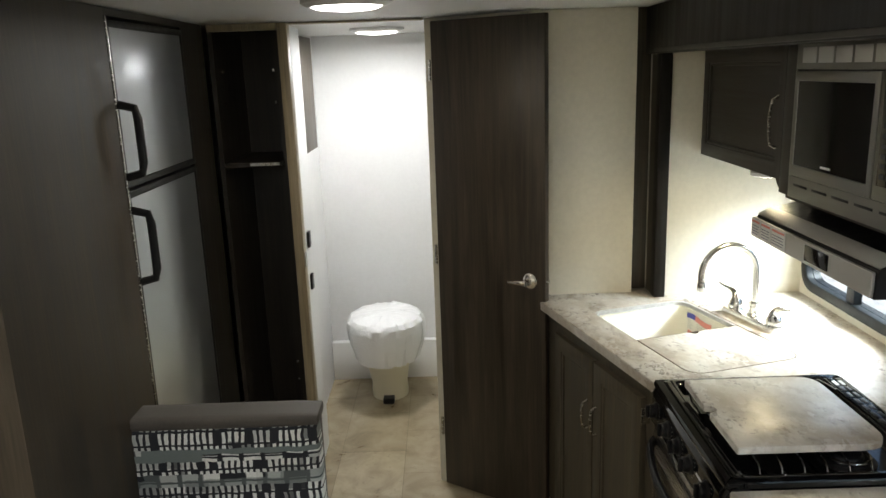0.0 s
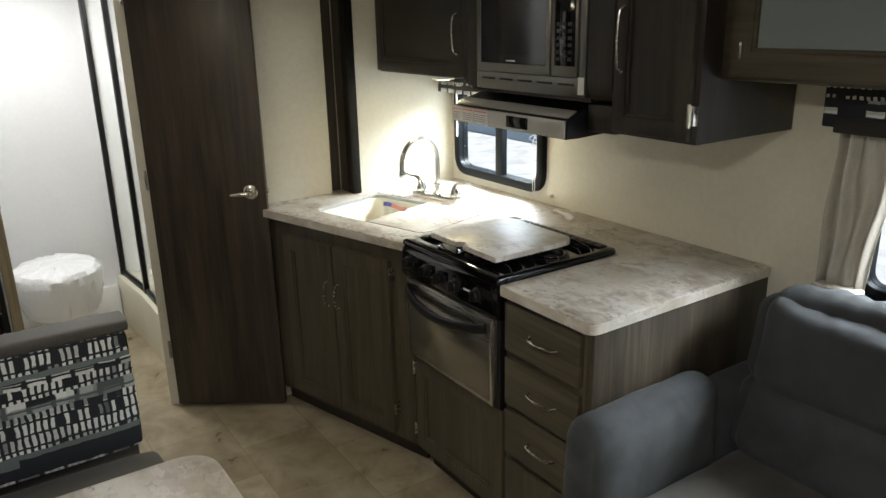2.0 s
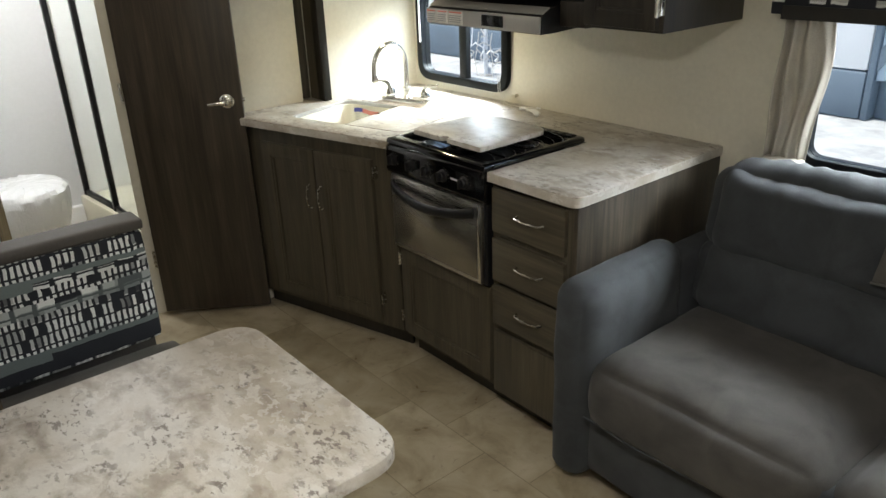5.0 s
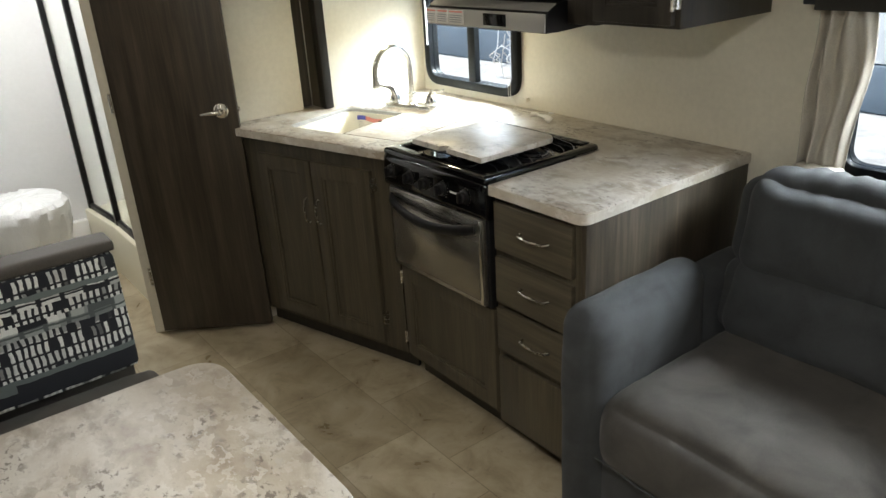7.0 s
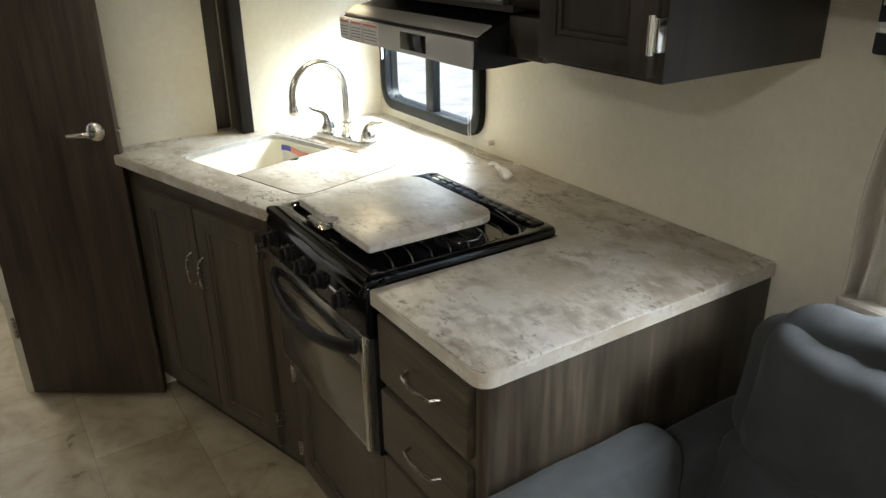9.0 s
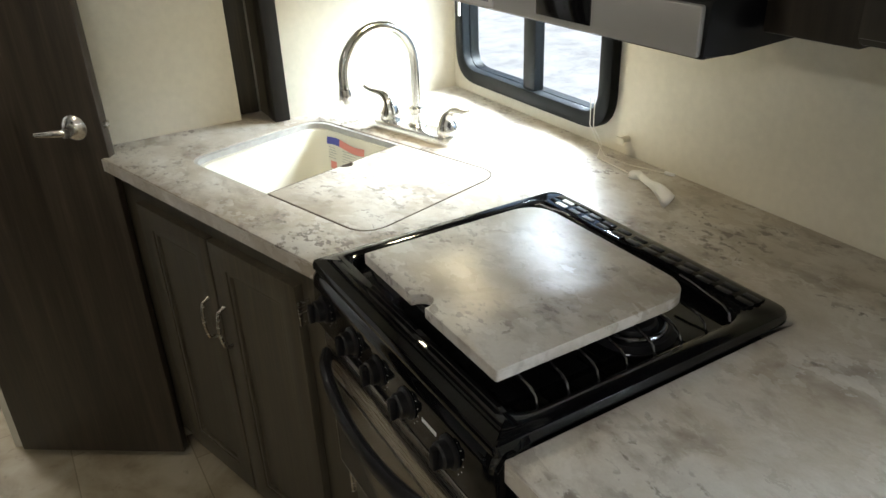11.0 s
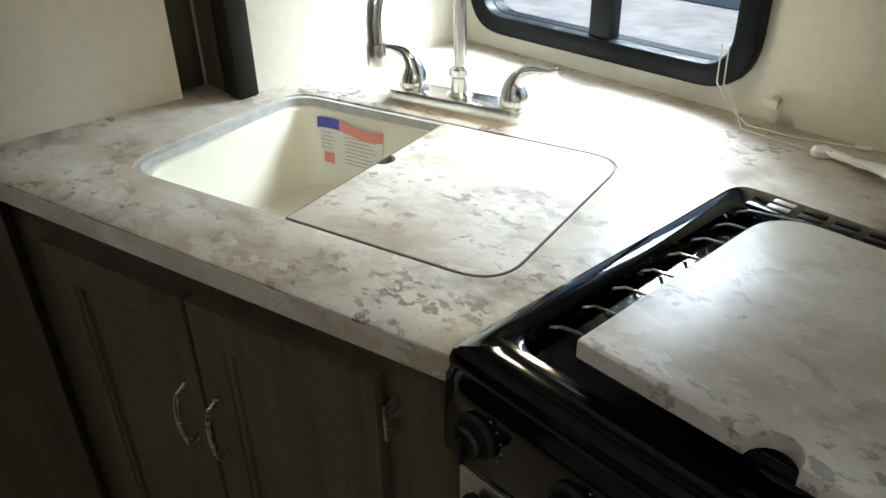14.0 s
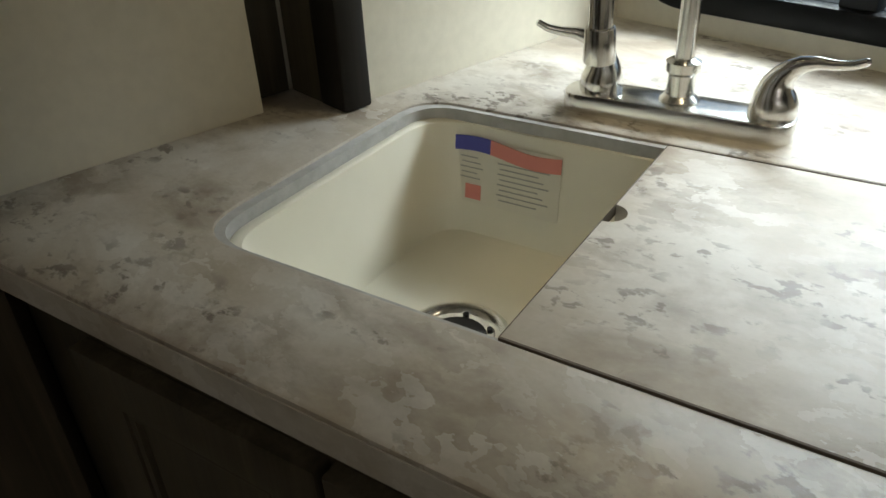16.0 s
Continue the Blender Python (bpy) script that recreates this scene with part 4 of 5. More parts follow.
for kx in (-0.853, -0.744, -0.658, -0.572, -0.462):
    kz = TOP - 0.057
    kn = part("knob", lathe([(0.023, 0), (0.023, 0.003), (0.0185, 0.006), (0.0175, 0.016), (0.015, 0.019), (0.0, 0.020)], (kx, -0.7545, kz), 28, (0, -1, 0.04)), BLACK, panel, "round black stove knob")
    part("grip", box(kx - 0.005, kx + 0.005, -0.783, -0.772, kz - 0.017, kz + 0.017, 0.003), BLACK, kn)
    for k in range(7):
        a = radians(-50 + k * 22)
        mx, mz = kx + 0.0285 * math.cos(a), kz + 0.0285 * math.sin(a)
        my = -0.752 - (TOP - 0.016 - mz) / 0.084 * 0.004
        part("dial_mark", box(mx - 0.0009, mx + 0.0009, my - 0.0005, my + 0.001, mz - 0.0006, mz + 0.0006), FAINT_PRINT, panel)
nose = bmesh.new()
arc3 = [(-0.052 * math.sin(radians(6 * k)), 0.0415 * math.cos(radians(6 * k))) for k in range(16)] + [(0.0, 0.0)]
ends = []
for x, k in ((sx0 - 0.003, 0.72), (sx0 + 0.001, 0.88), (sx0 + 0.008, 0.97), (sx0 + 0.020, 1.0), (sx1 - 0.022, 1.0), (sx1 - 0.010, 0.97), (sx1 - 0.003, 0.88), (sx1 + 0.002, 0.72)):
    ends.append([nose.verts.new((x, -0.706 + y * k, TOP - 0.024 + z * k)) for y, z in arc3])
nose.faces.new(ends[0])
nose.faces.new(ends[-1][::-1])
for ra, rb in zip(ends, ends[1:]):
    for i in range(len(arc3)):
        nose.faces.new((ra[i - 1], ra[i], rb[i], rb[i - 1]))
part("front_nose", nose, ENAMEL, stove, "rounded glossy front edge of the cooktop")
part("maker_mark", box(-0.533, -0.497, -0.7548, -0.7535, TOP - 0.060, TOP - 0.054), WHITE_PRINT, panel, "white printed mark")
# oven door
od = part("oven_door", box(sx0 + 0.010, sx1 - 0.022, -0.750, -0.726, 0.503, TOP - 0.116, 0.006), OVEN_STEEL, stove, "stainless oven door")
part("oven_window", box(sx0 + 0.026, sx1 - 0.040, -0.7535, -0.7495, 0.520, TOP - 0.195, 0.002), OVEN_GLASS, od, "brown smoked oven glass")
part("side_strip", box(sx1 - 0.037, sx1 - 0.0225, -0.754, -0.748, 0.508, TOP - 0.120, 0.003), CHROME, od)
hx_a, hx_b = sx0 + 0.035, sx1 - 0.050


def bow(t):
    return (hx_a + t * (hx_b - hx_a), -0.757 - 0.036 * math.sin(math.pi * t) ** 0.5, TOP - 0.150 - 0.030 * math.sin(math.pi * t))


hb = tube([bow(k / 20) for k in range(21)], 0.010, 12)
for v in hb.verts:
    zc = bow(min(1, max(0, (v.co.x - hx_a) / (hx_b - hx_a))))[2]
    v.co.z = zc + (v.co.z - zc) * 1.7
part("oven_handle", hb, BLACK, od, "curved black oven handle")

# offcut cover lying on the grate
cz = TOP + 0.041
board_l = rounded(rect(-0.794, -0.440, -0.702, -0.374), [0.004, 0.004, 0.058, 0.058], 8)
arc2 = [(-0.626 + 0.019 * math.cos(math.pi * k / 10), -0.702 + 0.022 * math.sin(math.pi * k / 10)) for k in range(11)][::-1]
k0 = max(i for i, p in enumerate(board_l) if p[1] < -0.701 and p[0] < -0.64)
board_l = board_l[:k0 + 1] + arc2 + board_l[k0 + 1:]
cover = thing("cutting_board", (-0.62, -0.51, cz - 0.002), "stone-look laminate sink cover lying on the stove grate", "cutting board")
part("board", prism(board_l, cz - 0.002, cz + 0.0145, (), 0.002), COUNTER_C, cover)

# ---- range hood ----
hood = thing("range_hood", (-0.68, -0.2, 1.295), "silver and black range hood with stickers", "range hood")
hx0, hx1 = -0.968, -0.392
hbm = bmesh.new()
hp = [(BACK_Y - 0.002, 1.315), (-0.43, 1.297), (-0.476, 1.297), (-0.470, 1.355), (-0.43, 1.376), (-0.36, 1.392), (BACK_Y - 0.002, 1.40)]
va = [hbm.verts.new((hx0, y, z)) for y, z in hp]
vb = [hbm.verts.new((hx1, y, z)) for y, z in hp]
hbm.faces.new(va)
hbm.faces.new(vb[::-1])
for i in range(len(hp)):
    hbm.faces.new((va[i - 1], va[i], vb[i], vb[i - 1]))
bmesh.ops.bevel(hbm, geom=hbm.edges[:], offset=0.004, segments=2, profile=0.5, affect="EDGES")
part("shell", hbm, BLACK, hood)
face = part("front_strip", box(hx0 + 0.004, hx1 - 0.004, -0.482, -0.473, 1.300, 1.353, 0.003), SILVER, hood, "brushed silver front strip")
part("top_strip", turned(box(hx0 + 0.004, hx1 - 0.004, -0.040, 0.0, -0.001, 0.003, 0.001), pose(0, -0.432, 1.377, 27, 0, 0)), SILVER, hood)
part("display", box(-0.665, -0.560, -0.4845, -0.4815, 1.309, 1.346, 0.001), BLACK_GLASS, face)
for a, b, mt in ((-0.962, -0.910, PAPER), (-0.902, -0.845, PAPER), (-0.838, -0.765, PAPER)):
    lb_ = part("warning_label", box(a, b, -0.4845, -0.4815, 1.304, 1.350), mt, face, "white warning label")
    part("red_line", box(a + 0.003, b - 0.003, -0.4855, -0.4843, 1.342, 1.347), RED_PRINT, lb_)
    for k in range(4):
        part("print_line", box(a + 0.004, b - 0.006 - 0.004 * (k % 2), -0.4855, -0.4843, 1.332 - k * 0.007, 1.334 - k * 0.007), DARK_PRINT, lb_)
hood_r = thing("hood_filler", (-0.33, -0.2, 1.31), "dark filler panel between hood and wall cabinet", "panel")
part("panel", box(-0.384, -0.272, -0.40, BACK_Y - 0.002, 1.318, 1.398, 0.004), WOOD, hood_r)

# ---- wall cabinets ----
left_cab = thing("wall_cabinet", (-1.33, -0.2, 1.43), "dark walnut wall cabinet above the sink", "cabinet")
# Upper cabinets and microwave housing: dim light is painted into their walnut.
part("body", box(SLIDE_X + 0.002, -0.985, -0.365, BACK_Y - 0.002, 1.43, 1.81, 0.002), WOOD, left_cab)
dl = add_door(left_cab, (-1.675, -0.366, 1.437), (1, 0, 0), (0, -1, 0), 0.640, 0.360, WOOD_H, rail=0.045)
bar_pull(dl, (-1.075, -0.385, 1.52), (-1.075, -0.385, 1.66), (0, -1, 0))

micro_cab = thing("microwave_cabinet", (-0.63, -0.2, 1.40), "dark walnut microwave housing with a rounded lower corner", "cabinet")
side_o = rounded([(-0.42, 1.405), (BACK_Y - 0.003, 1.405), (BACK_Y - 0.003, 1.812), (-0.42, 1.812)], [0.06, 0.0, 0, 0], 8)
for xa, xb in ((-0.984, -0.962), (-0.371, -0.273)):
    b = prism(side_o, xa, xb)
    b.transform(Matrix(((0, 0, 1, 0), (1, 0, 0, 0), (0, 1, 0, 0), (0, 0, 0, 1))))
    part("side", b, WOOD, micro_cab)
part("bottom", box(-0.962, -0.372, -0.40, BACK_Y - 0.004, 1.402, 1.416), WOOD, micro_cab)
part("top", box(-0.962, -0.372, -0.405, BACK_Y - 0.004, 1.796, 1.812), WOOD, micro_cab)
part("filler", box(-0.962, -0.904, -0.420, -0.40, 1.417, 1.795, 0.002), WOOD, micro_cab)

mw = thing("microwave", (-0.64, -0.2, 1.418), "stainless built-in microwave with a black glass door", "microwave")
trim_l = rect(-0.902, -0.374, 1.416, 1.796)
trim_h = rect(-0.889, -0.402, 1.472, 1.732)
part("trim_kit", upright(prism(trim_l, 0, 0.016, [trim_h], 0.003), (0, -0.408, 0), (1, 0, 0), (0, -1, 0)), STEEL, mw, "brushed stainless trim kit")
part("body", box(-0.900, -0.376, -0.405, -0.03, 1.42, 1.79), BLACK, mw)
mdoor = part("door", upright(prism(rect(-0.888, -0.520, 1.474, 1.730), 0, 0.018, [rect(-0.870, -0.540, 1.502, 1.706)], 0.003), (0, -0.413, 0), (1, 0, 0), (0, -1, 0)), STEEL, mw, "stainless door frame")
part("door_glass", box(-0.871, -0.539, -0.428, -0.410, 1.501, 1.707), BLACK_GLASS, mdoor, "black glass window")
part("maker_mark", box(-0.735, -0.690, -0.4292, -0.4278, 1.509, 1.514), WHITE_PRINT, mdoor)
ctl = part("control_strip", box(-0.517, -0.404, -0.430, -0.408, 1.474, 1.730, 0.003), STEEL, mw)
part("keypad", box(-0.500, -0.414, -0.4325, -0.4295, 1.505, 1.715, 0.001), BLACK_GLASS, ctl)
for i in range(3):
    for j in range(6):
        part("key", box(-0.490 + i * 0.024, -0.474 + i * 0.024, -0.4335, -0.4322, 1.520 + j * 0.020, 1.530 + j * 0.020), KEY_PRINT, ctl)
for k in range(6):
    xx = -0.868 + k * 0.078
    part("vent_slot", box(xx, xx + 0.066, -0.4258, -0.4235, 1.748, 1.784, 0.001), SILVER, mw)
for k in range(5):
    part("vent_slot", box(-0.87 + k * 0.095, -0.80 + k * 0.095, -0.4258, -0.4235, 1.448, 1.454, 0.001), BLACK, mw)
part("protective_film", box(-0.402, -0.378, -0.4262, -0.4242, 1.425, 1.475), PAPER, mw, "corner of peeling clear film")

tall_cab = thing("wall_cabinet", (-0.12, -0.2, 1.33), "dark walnut single-door wall cabinet with steel hinges", "cabinet")
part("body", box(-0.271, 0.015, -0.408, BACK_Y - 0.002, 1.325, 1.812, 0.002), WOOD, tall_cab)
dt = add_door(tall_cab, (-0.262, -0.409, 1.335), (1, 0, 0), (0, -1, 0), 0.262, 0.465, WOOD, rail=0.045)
bar_pull(dt, (-0.232, -0.428, 1.50), (-0.232, -0.428, 1.67), (0, -1, 0))
for zz in (1.375, 1.70):
    hg = part("hinge", merge(box(0.000, 0.016, -0.428, -0.409, zz, zz + 0.052, 0.002), cyl((0.004, -0.431, zz - 0.004), (0.004, -0.431, zz + 0.056), 0.006, seg=12)), CHROME, tall_cab, "steel cabinet hinge")

over = thing("overhead_cabinet", (0.9, -0.2, 1.485), "dark walnut overhead cabinets with grey glass doors above the sofa", "cabinet")
# Brighter walnut than the other wall cabinets: bounced daylight is in the colour.
part("body", box(0.018, END_X - 0.01, -0.335, BACK_Y - 0.002, 1.487, 1.812, 0.002), WOOD_BASE_H, over)
for i in range(5):
    xa = 0.05 + i * 0.56
    d = add_door(over, (xa, -0.336, 1.497), (1, 0, 0), (0, -1, 0), 0.53, 0.30, WOOD_BASE_H, PANEL_GLASS if i != 1 else WOOD_BASE_H, 0.06)
    for zz in (1.54, 1.72):
        part("hinge", box(xa + 0.03, xa + 0.038, -0.362, -0.352, zz, zz + 0.04, 0.002), CHROME, d)

# small lamp under the wall cabinet
puck = thing("under_cabinet_light", (-1.245, -0.33, 1.42), "small round lit lamp under the wall cabinet", "lamp")
part("housing", lathe([(0.046, 1.4295), (0.046, 1.420), (0.040, 1.417)], (-1.245, -0.33, 0), 28), WHITE_PLASTIC, puck)
part("lens", lathe([(0.038, 1.4172), (0.03, 1.4150), (0.0, 1.4145)], (-1.245, -0.33, 0), 28), GLOW_WARM, puck, "glowing lens")

# patterned valance of the sink window
val1 = thing("valance", (-1.33, -0.05, 1.30), "black and white printed valance box over the sink window", "valance")
part("front", box(-1.66, -1.00, -0.085, -0.068, 1.325, 1.40, 0.003), PRINT_X, val1)
part("return", box(-1.66, -1.645, -0.067, BACK_Y - 0.03, 1.325, 1.40, 0.003), PRINT_Y, val1)
part("top", box(-1.644, -1.00, -0.067, BACK_Y - 0.004, 1.392, 1.40), WOOD, val1)

wand = thing("blind_wand", (-1.60, -0.02, 1.10), "thin white blind wand hanging at the sink window", "blind wand")
part("rod", cyl((-1.607, BACK_Y - 0.034, 1.12), (-1.607, BACK_Y - 0.034, 1.335), 0.004, seg=10), WHITE_PLASTIC, wand)
part("hook", tube([(-1.607, BACK_Y - 0.034, 1.33), (-1.607, BACK_Y - 0.020, 1.345), (-1.607, BACK_Y - 0.001, 1.345)], 0.002, 8), WHITE_PLASTIC, wand)

# blind cord and paper tag on the worktop
cord = thing("window_shade_pull", (-0.95, -0.04, TOP), "white shade cords with a paper tag lying on the worktop", "shade pull")
for k, off in enumerate((0.0, 0.012)):
    part("cord", tube([(-1.075 + off, BACK_Y - 0.030, 1.02), (-1.072 + off, BACK_Y - 0.032, 0.96), (-1.045 + off, BACK_Y - 0.03, 0.925), (-1.00, -0.035 - 0.02 * k, TOP + 0.003), (-0.93, -0.03 - 0.03 * k, TOP + 0.0025), (-0.85 - 0.02 * k, -0.005 - 0.06 * k, TOP + 0.003)], 0.0011, 8), CORD, cord)
part("tassel", cyl((-0.852, -0.006, TOP + 0.004), (-0.832, -0.001, TOP + 0.004), 0.004, 0.003, 10), WHITE_PLASTIC, cord)
part("cleat", merge(cyl((-0.985, BACK_Y, 0.945), (-0.985, BACK_Y - 0.022, 0.945), 0.008, 0.006, 14), box(-0.998, -0.972, BACK_Y - 0.026, BACK_Y - 0.020, 0.937, 0.953, 0.003)), WALL, cord, "clear plastic cord cleat")
pt = bmesh.new()
grid = []
for i in range(9):
    t = i / 8
    row = []
    for j in range(5):
        s = j / 4 - 0.5
        curl = 0.012 * (s * 2) ** 2 + 0.010 * math.sin(3 * t)
        row.append(pt.verts.new((-0.875 + 0.145 * t - s * 0.012, -0.065 - 0.06 * t + s * (0.012 + 0.036 * t), TOP + 0.003 + curl * (0.4 + 0.4 * t) + 0.006 * abs(math.sin(4 * t + 3 * s)))))
    grid.append(row)
for i in range(8):
    for j in range(4):
        pt.faces.new((grid[i][j], grid[i + 1][j], grid[i + 1][j + 1], grid[i][j + 1]))
tag = part("tag", pt, PAPER, cord, "curled white paper tag")
part("clip", turned(soft_box(-0.012, 0.012, -0.009, 0.009, 0.0, 0.014, 0.004, 0.002, 5, 0.004, 3), Matrix.Translation((-0.872, -0.066, TOP + 0.002)) @ pose(0, 0, 0, 0, 0, 35)), PAPER, cord, "crumpled white paper clip end")
tm = tag.modifiers.new("thick", "SOLIDIFY")
tm.thickness = 0.0006

# ---- bathroom door, folded back ----
DH = Vector((-1.925, -1.335, 0))
DF = Vector((-1.656, -0.941, 0))
DM = wall_m(DH, DF - DH, (DF - DH).cross(Vector((0, 0, 1))))
dw = (DF - DH).length
bath_door = thing("door_1", DH, "dark walnut bathroom door folded back open", "door", kind="structure")
lf = box(0, dw, 0.022, 1.938, -0.030, 0.0, 0.003)
lf.transform(DM)
part("leaf", lf, WOOD_DOOR, bath_door)
rose = lathe([(0.030, 0.0), (0.030, 0.006), (0.024, 0.012), (0.013, 0.016), (0.012, 0.045), (0.0, 0.047)], (dw - 0.062, 0.984, 0.0), 24)
rose.transform(DM)
rs = part("rose", rose, CHROME, bath_door, "chrome handle rose")
lv = tube([(dw - 0.062, 0.984, 0.036), (dw - 0.075, 0.984, 0.042), (dw - 0.100, 0.983, 0.044), (dw - 0.135, 0.980, 0.040)], [0.010, 0.010, 0.0085, 0.006], 12)
lv.transform(DM)
part("door_handle", lv, CHROME, rs, "chrome lever handle")
lt = box(dw - 0.001, dw + 0.009, 0.977, 0.993, -0.022, -0.008, 0.002)
lt.transform(DM)
part("latch", lt, NICKEL, bath_door)
for zz in (0.25, 1.0, 1.72):
    hg = merge(cyl((-0.006, zz, 0.004), (-0.006, zz + 0.08, 0.004), 0.006, seg=12))
    hg.transform(DM)
    part("hinge", hg, NICKEL, bath_door)

# ---- bathroom ----
toilet = thing("toilet", (-2.86, -1.64, 0), "white plastic toilet with a clear bag over the lid", "toilet")


def oval(cx, cy, rx, ry, z, n=28, flat=0.0):
    out = []
    for k in range(n):
        a = 2 * math.pi * k / n
        out.append((cx + rx * math.cos(a) * (1 - flat * (math.cos(a) < 0)), cy + ry * math.sin(a), z))
    return out


def loft(rings):
    bm = bmesh.new()
    vs = [[bm.verts.new(p) for p in r] for r in rings]
    for a, b in zip(vs, vs[1:]):
        for i in range(len(a)):
            bm.faces.new((a[i - 1], a[i], b[i], b[i - 1]))
    bm.faces.new(vs[0][::-1])
    bm.faces.new(vs[-1])
    return bm


TX, TY = -2.85, -1.64
part("bowl", loft([oval(TX - 0.08, TY, 0.115, 0.10, 0.0), oval(TX - 0.08, TY, 0.118, 0.102, 0.03), oval(TX - 0.07, TY, 0.115, 0.098, 0.08), oval(TX - 0.04, TY, 0.135, 0.115, 0.20), oval(TX + 0.005, TY, 0.175, 0.155, 0.34), oval(TX + 0.01, TY, 0.195, 0.175, 0.40), oval(TX + 0.01, TY, 0.19, 0.17, 0.415)]), BONE, toilet, "bone plastic bowl and foot")
part("seat", loft([oval(TX + 0.01, TY, 0.20, 0.178, 0.416), oval(TX + 0.01, TY, 0.212, 0.188, 0.428), oval(TX + 0.01, TY, 0.210, 0.186, 0.442)]), WHITE_PLASTIC, toilet)
lid_r = [oval(TX + 0.01, TY, 0.212, 0.188, 0.443), oval(TX + 0.01, TY, 0.220, 0.194, 0.458), oval(TX + 0.01, TY, 0.210, 0.184, 0.478), oval(TX + 0.01, TY, 0.16, 0.135, 0.492), oval(TX + 0.01, TY, 0.08, 0.07, 0.497)]
part("lid", loft(lid_r), WHITE_PLASTIC, toilet)
bag = bmesh.new()
rings = []
for k, (rx, ry, z) in enumerate(((0.190, 0.168, 0.255), (0.222, 0.198, 0.36), (0.230, 0.205, 0.43), (0.228, 0.202, 0.468), (0.212, 0.186, 0.490), (0.165, 0.14, 0.502), (0.08, 0.07, 0.507))):
    ring = []
    for i, p in enumerate(oval(TX + 0.01, TY, rx, ry, z, 56)):
        wv = noise.noise(Vector((i * 0.9, k * 1.3, 2.0))) * 0.024
        ring.append((p[0] + wv, p[1] + wv * 0.8, p[2] + abs(wv) * 0.5))
    rings.append(ring)
vs = [[bag.verts.new(p) for p in r] for r in rings]
for a, b in zip(vs, vs[1:]):
    for i in range(len(a)):
        bag.faces.new((a[i - 1], a[i], b[i], b[i - 1]))
bag.faces.new(vs[-1])
BAG = principled("clear_plastic_film", (0.93, 0.94, 0.95), 0.2, 0, Transmission_Weight=0.12, IOR=1.15)
bump(BAG, noise_tex(BAG, coords(BAG), 40.0, 4), 0.5, 0.01)
part("bag", bag, BAG, toilet, "crumpled clear plastic bag")
part("pedal", merge(box(TX + 0.02, TX + 0.085, TY - 0.030, TY + 0.030, 0.002, 0.035, 0.006)), BLACK, toilet, "black foot pedal")
part("tank_back", box(TX - 0.20, TX - 0.11, TY - 0.13, TY + 0.13, 0.19, 0.425, 0.02, 3), WHITE_PLASTIC, toilet)

# corner shower with black framed glass
SP = (-2.735, -1.243)
shower = thing("shower", (-2.6, -0.8, 0), "corner shower with black-framed glass on a white pan", "shower")
pan = [(-3.168, -1.31), (-3.09, -1.31), (SP[0] + 0.0, SP[1] - 0.035), (-2.03, SP[1] - 0.035), (-2.03, -0.255), (-3.168, -0.255)]
part("pan", prism(rounded(pan, [0, 0.03, 0.03, 0.0, 0, 0]), 0.001, 0.285, [], 0.012), BONE, shower, "bone plastic shower pan")


def post(x, y, z0=0.285, z1=1.90, r=0.016):
    return box(x - r, x + r, y - r, y + r, z0, z1, 0.003)


P0, P1, P2 = (-3.145, -1.275), SP, (-2.06, SP[1])
for p in (P0, P1, P2):
    part("post", post(*p), BLACK, shower)
for a, b in ((P0, P1), (P1, P2)):
    v = Vector((b[0] - a[0], b[1] - a[1], 0))
    m = wall_m((a[0], a[1], 0), v, v.cross(Vector((0, 0, 1))))
    for z0, z1 in ((0.286, 0.315), (1.875, 1.905)):
        rail = box(0.016, v.length - 0.016, z0, z1, -0.012, 0.012, 0.002)
        rail.transform(m)
        part("rail", rail, BLACK, shower)
    g = box(0.014, v.length - 0.014, 0.31, 1.88, -0.003, 0.003)
    g.transform(m)
    part("glass", g, FROST, shower, "lightly frosted glass").visible_shadow = False
part("surround", box(-3.166, -3.155, -1.29, -0.258, 0.286, 1.93), WHITE_PLASTIC, shower, "white moulded shower wall")
part("surround", box(-3.154, -2.03, -0.268, -0.256, 0.286, 1.93), WHITE_PLASTIC, shower)

# pantry front, door jamb and hooks beside the bathroom
solo("jamb", merge(box(-1.96, -1.905, -1.905, -1.868, 0.001, CEIL - 0.004, 0.003)), TRIM_TAN, "tan wooden jamb of the bathroom doorway", "door frame", kind="structure")
strike = thing("strike_plate", (-1.93, -1.866, 1.04), "nickel strike plate on the door jamb", "strike plate")
part("plate", box(-1.945, -1.918, -1.8675, -1.8655, 1.005, 1.07), NICKEL, strike)
pantry = thing("pantry", (-2.1, -2.1, 0), "open dark walnut pantry niche with one shelf", "cabinet")
part("side", box(-2.33, -1.962, -1.930, -1.912, 0.001, CEIL - 0.004), WOOD, pantry)
part("side", box(-2.33, -1.905, -2.165, -2.148, 0.001, CEIL - 0.004), WOOD, pantry)
part("back", box(-2.35, -2.331, -2.165, -1.912, 0.001, CEIL - 0.004), WOOD, pantry)
part("shelf", box(-2.33, -1.912, -2.147, -1.931, 1.418, 1.434), WOOD_H, pantry)
part("shelf_edge", box(-1.911, -1.906, -2.05, -1.935, 1.421, 1.433), NICKEL, pantry, "metal edge strip of the shelf")
part("bottom", box(-2.33, -1.912, -2.147, -1.931, 0.05, 0.11), WOOD_H, pantry)
part("head_rail", box(-1.925, -1.903, -2.165, -1.907, 1.925, CEIL - 0.004), TRIM_TAN, pantry, "tan head rail")
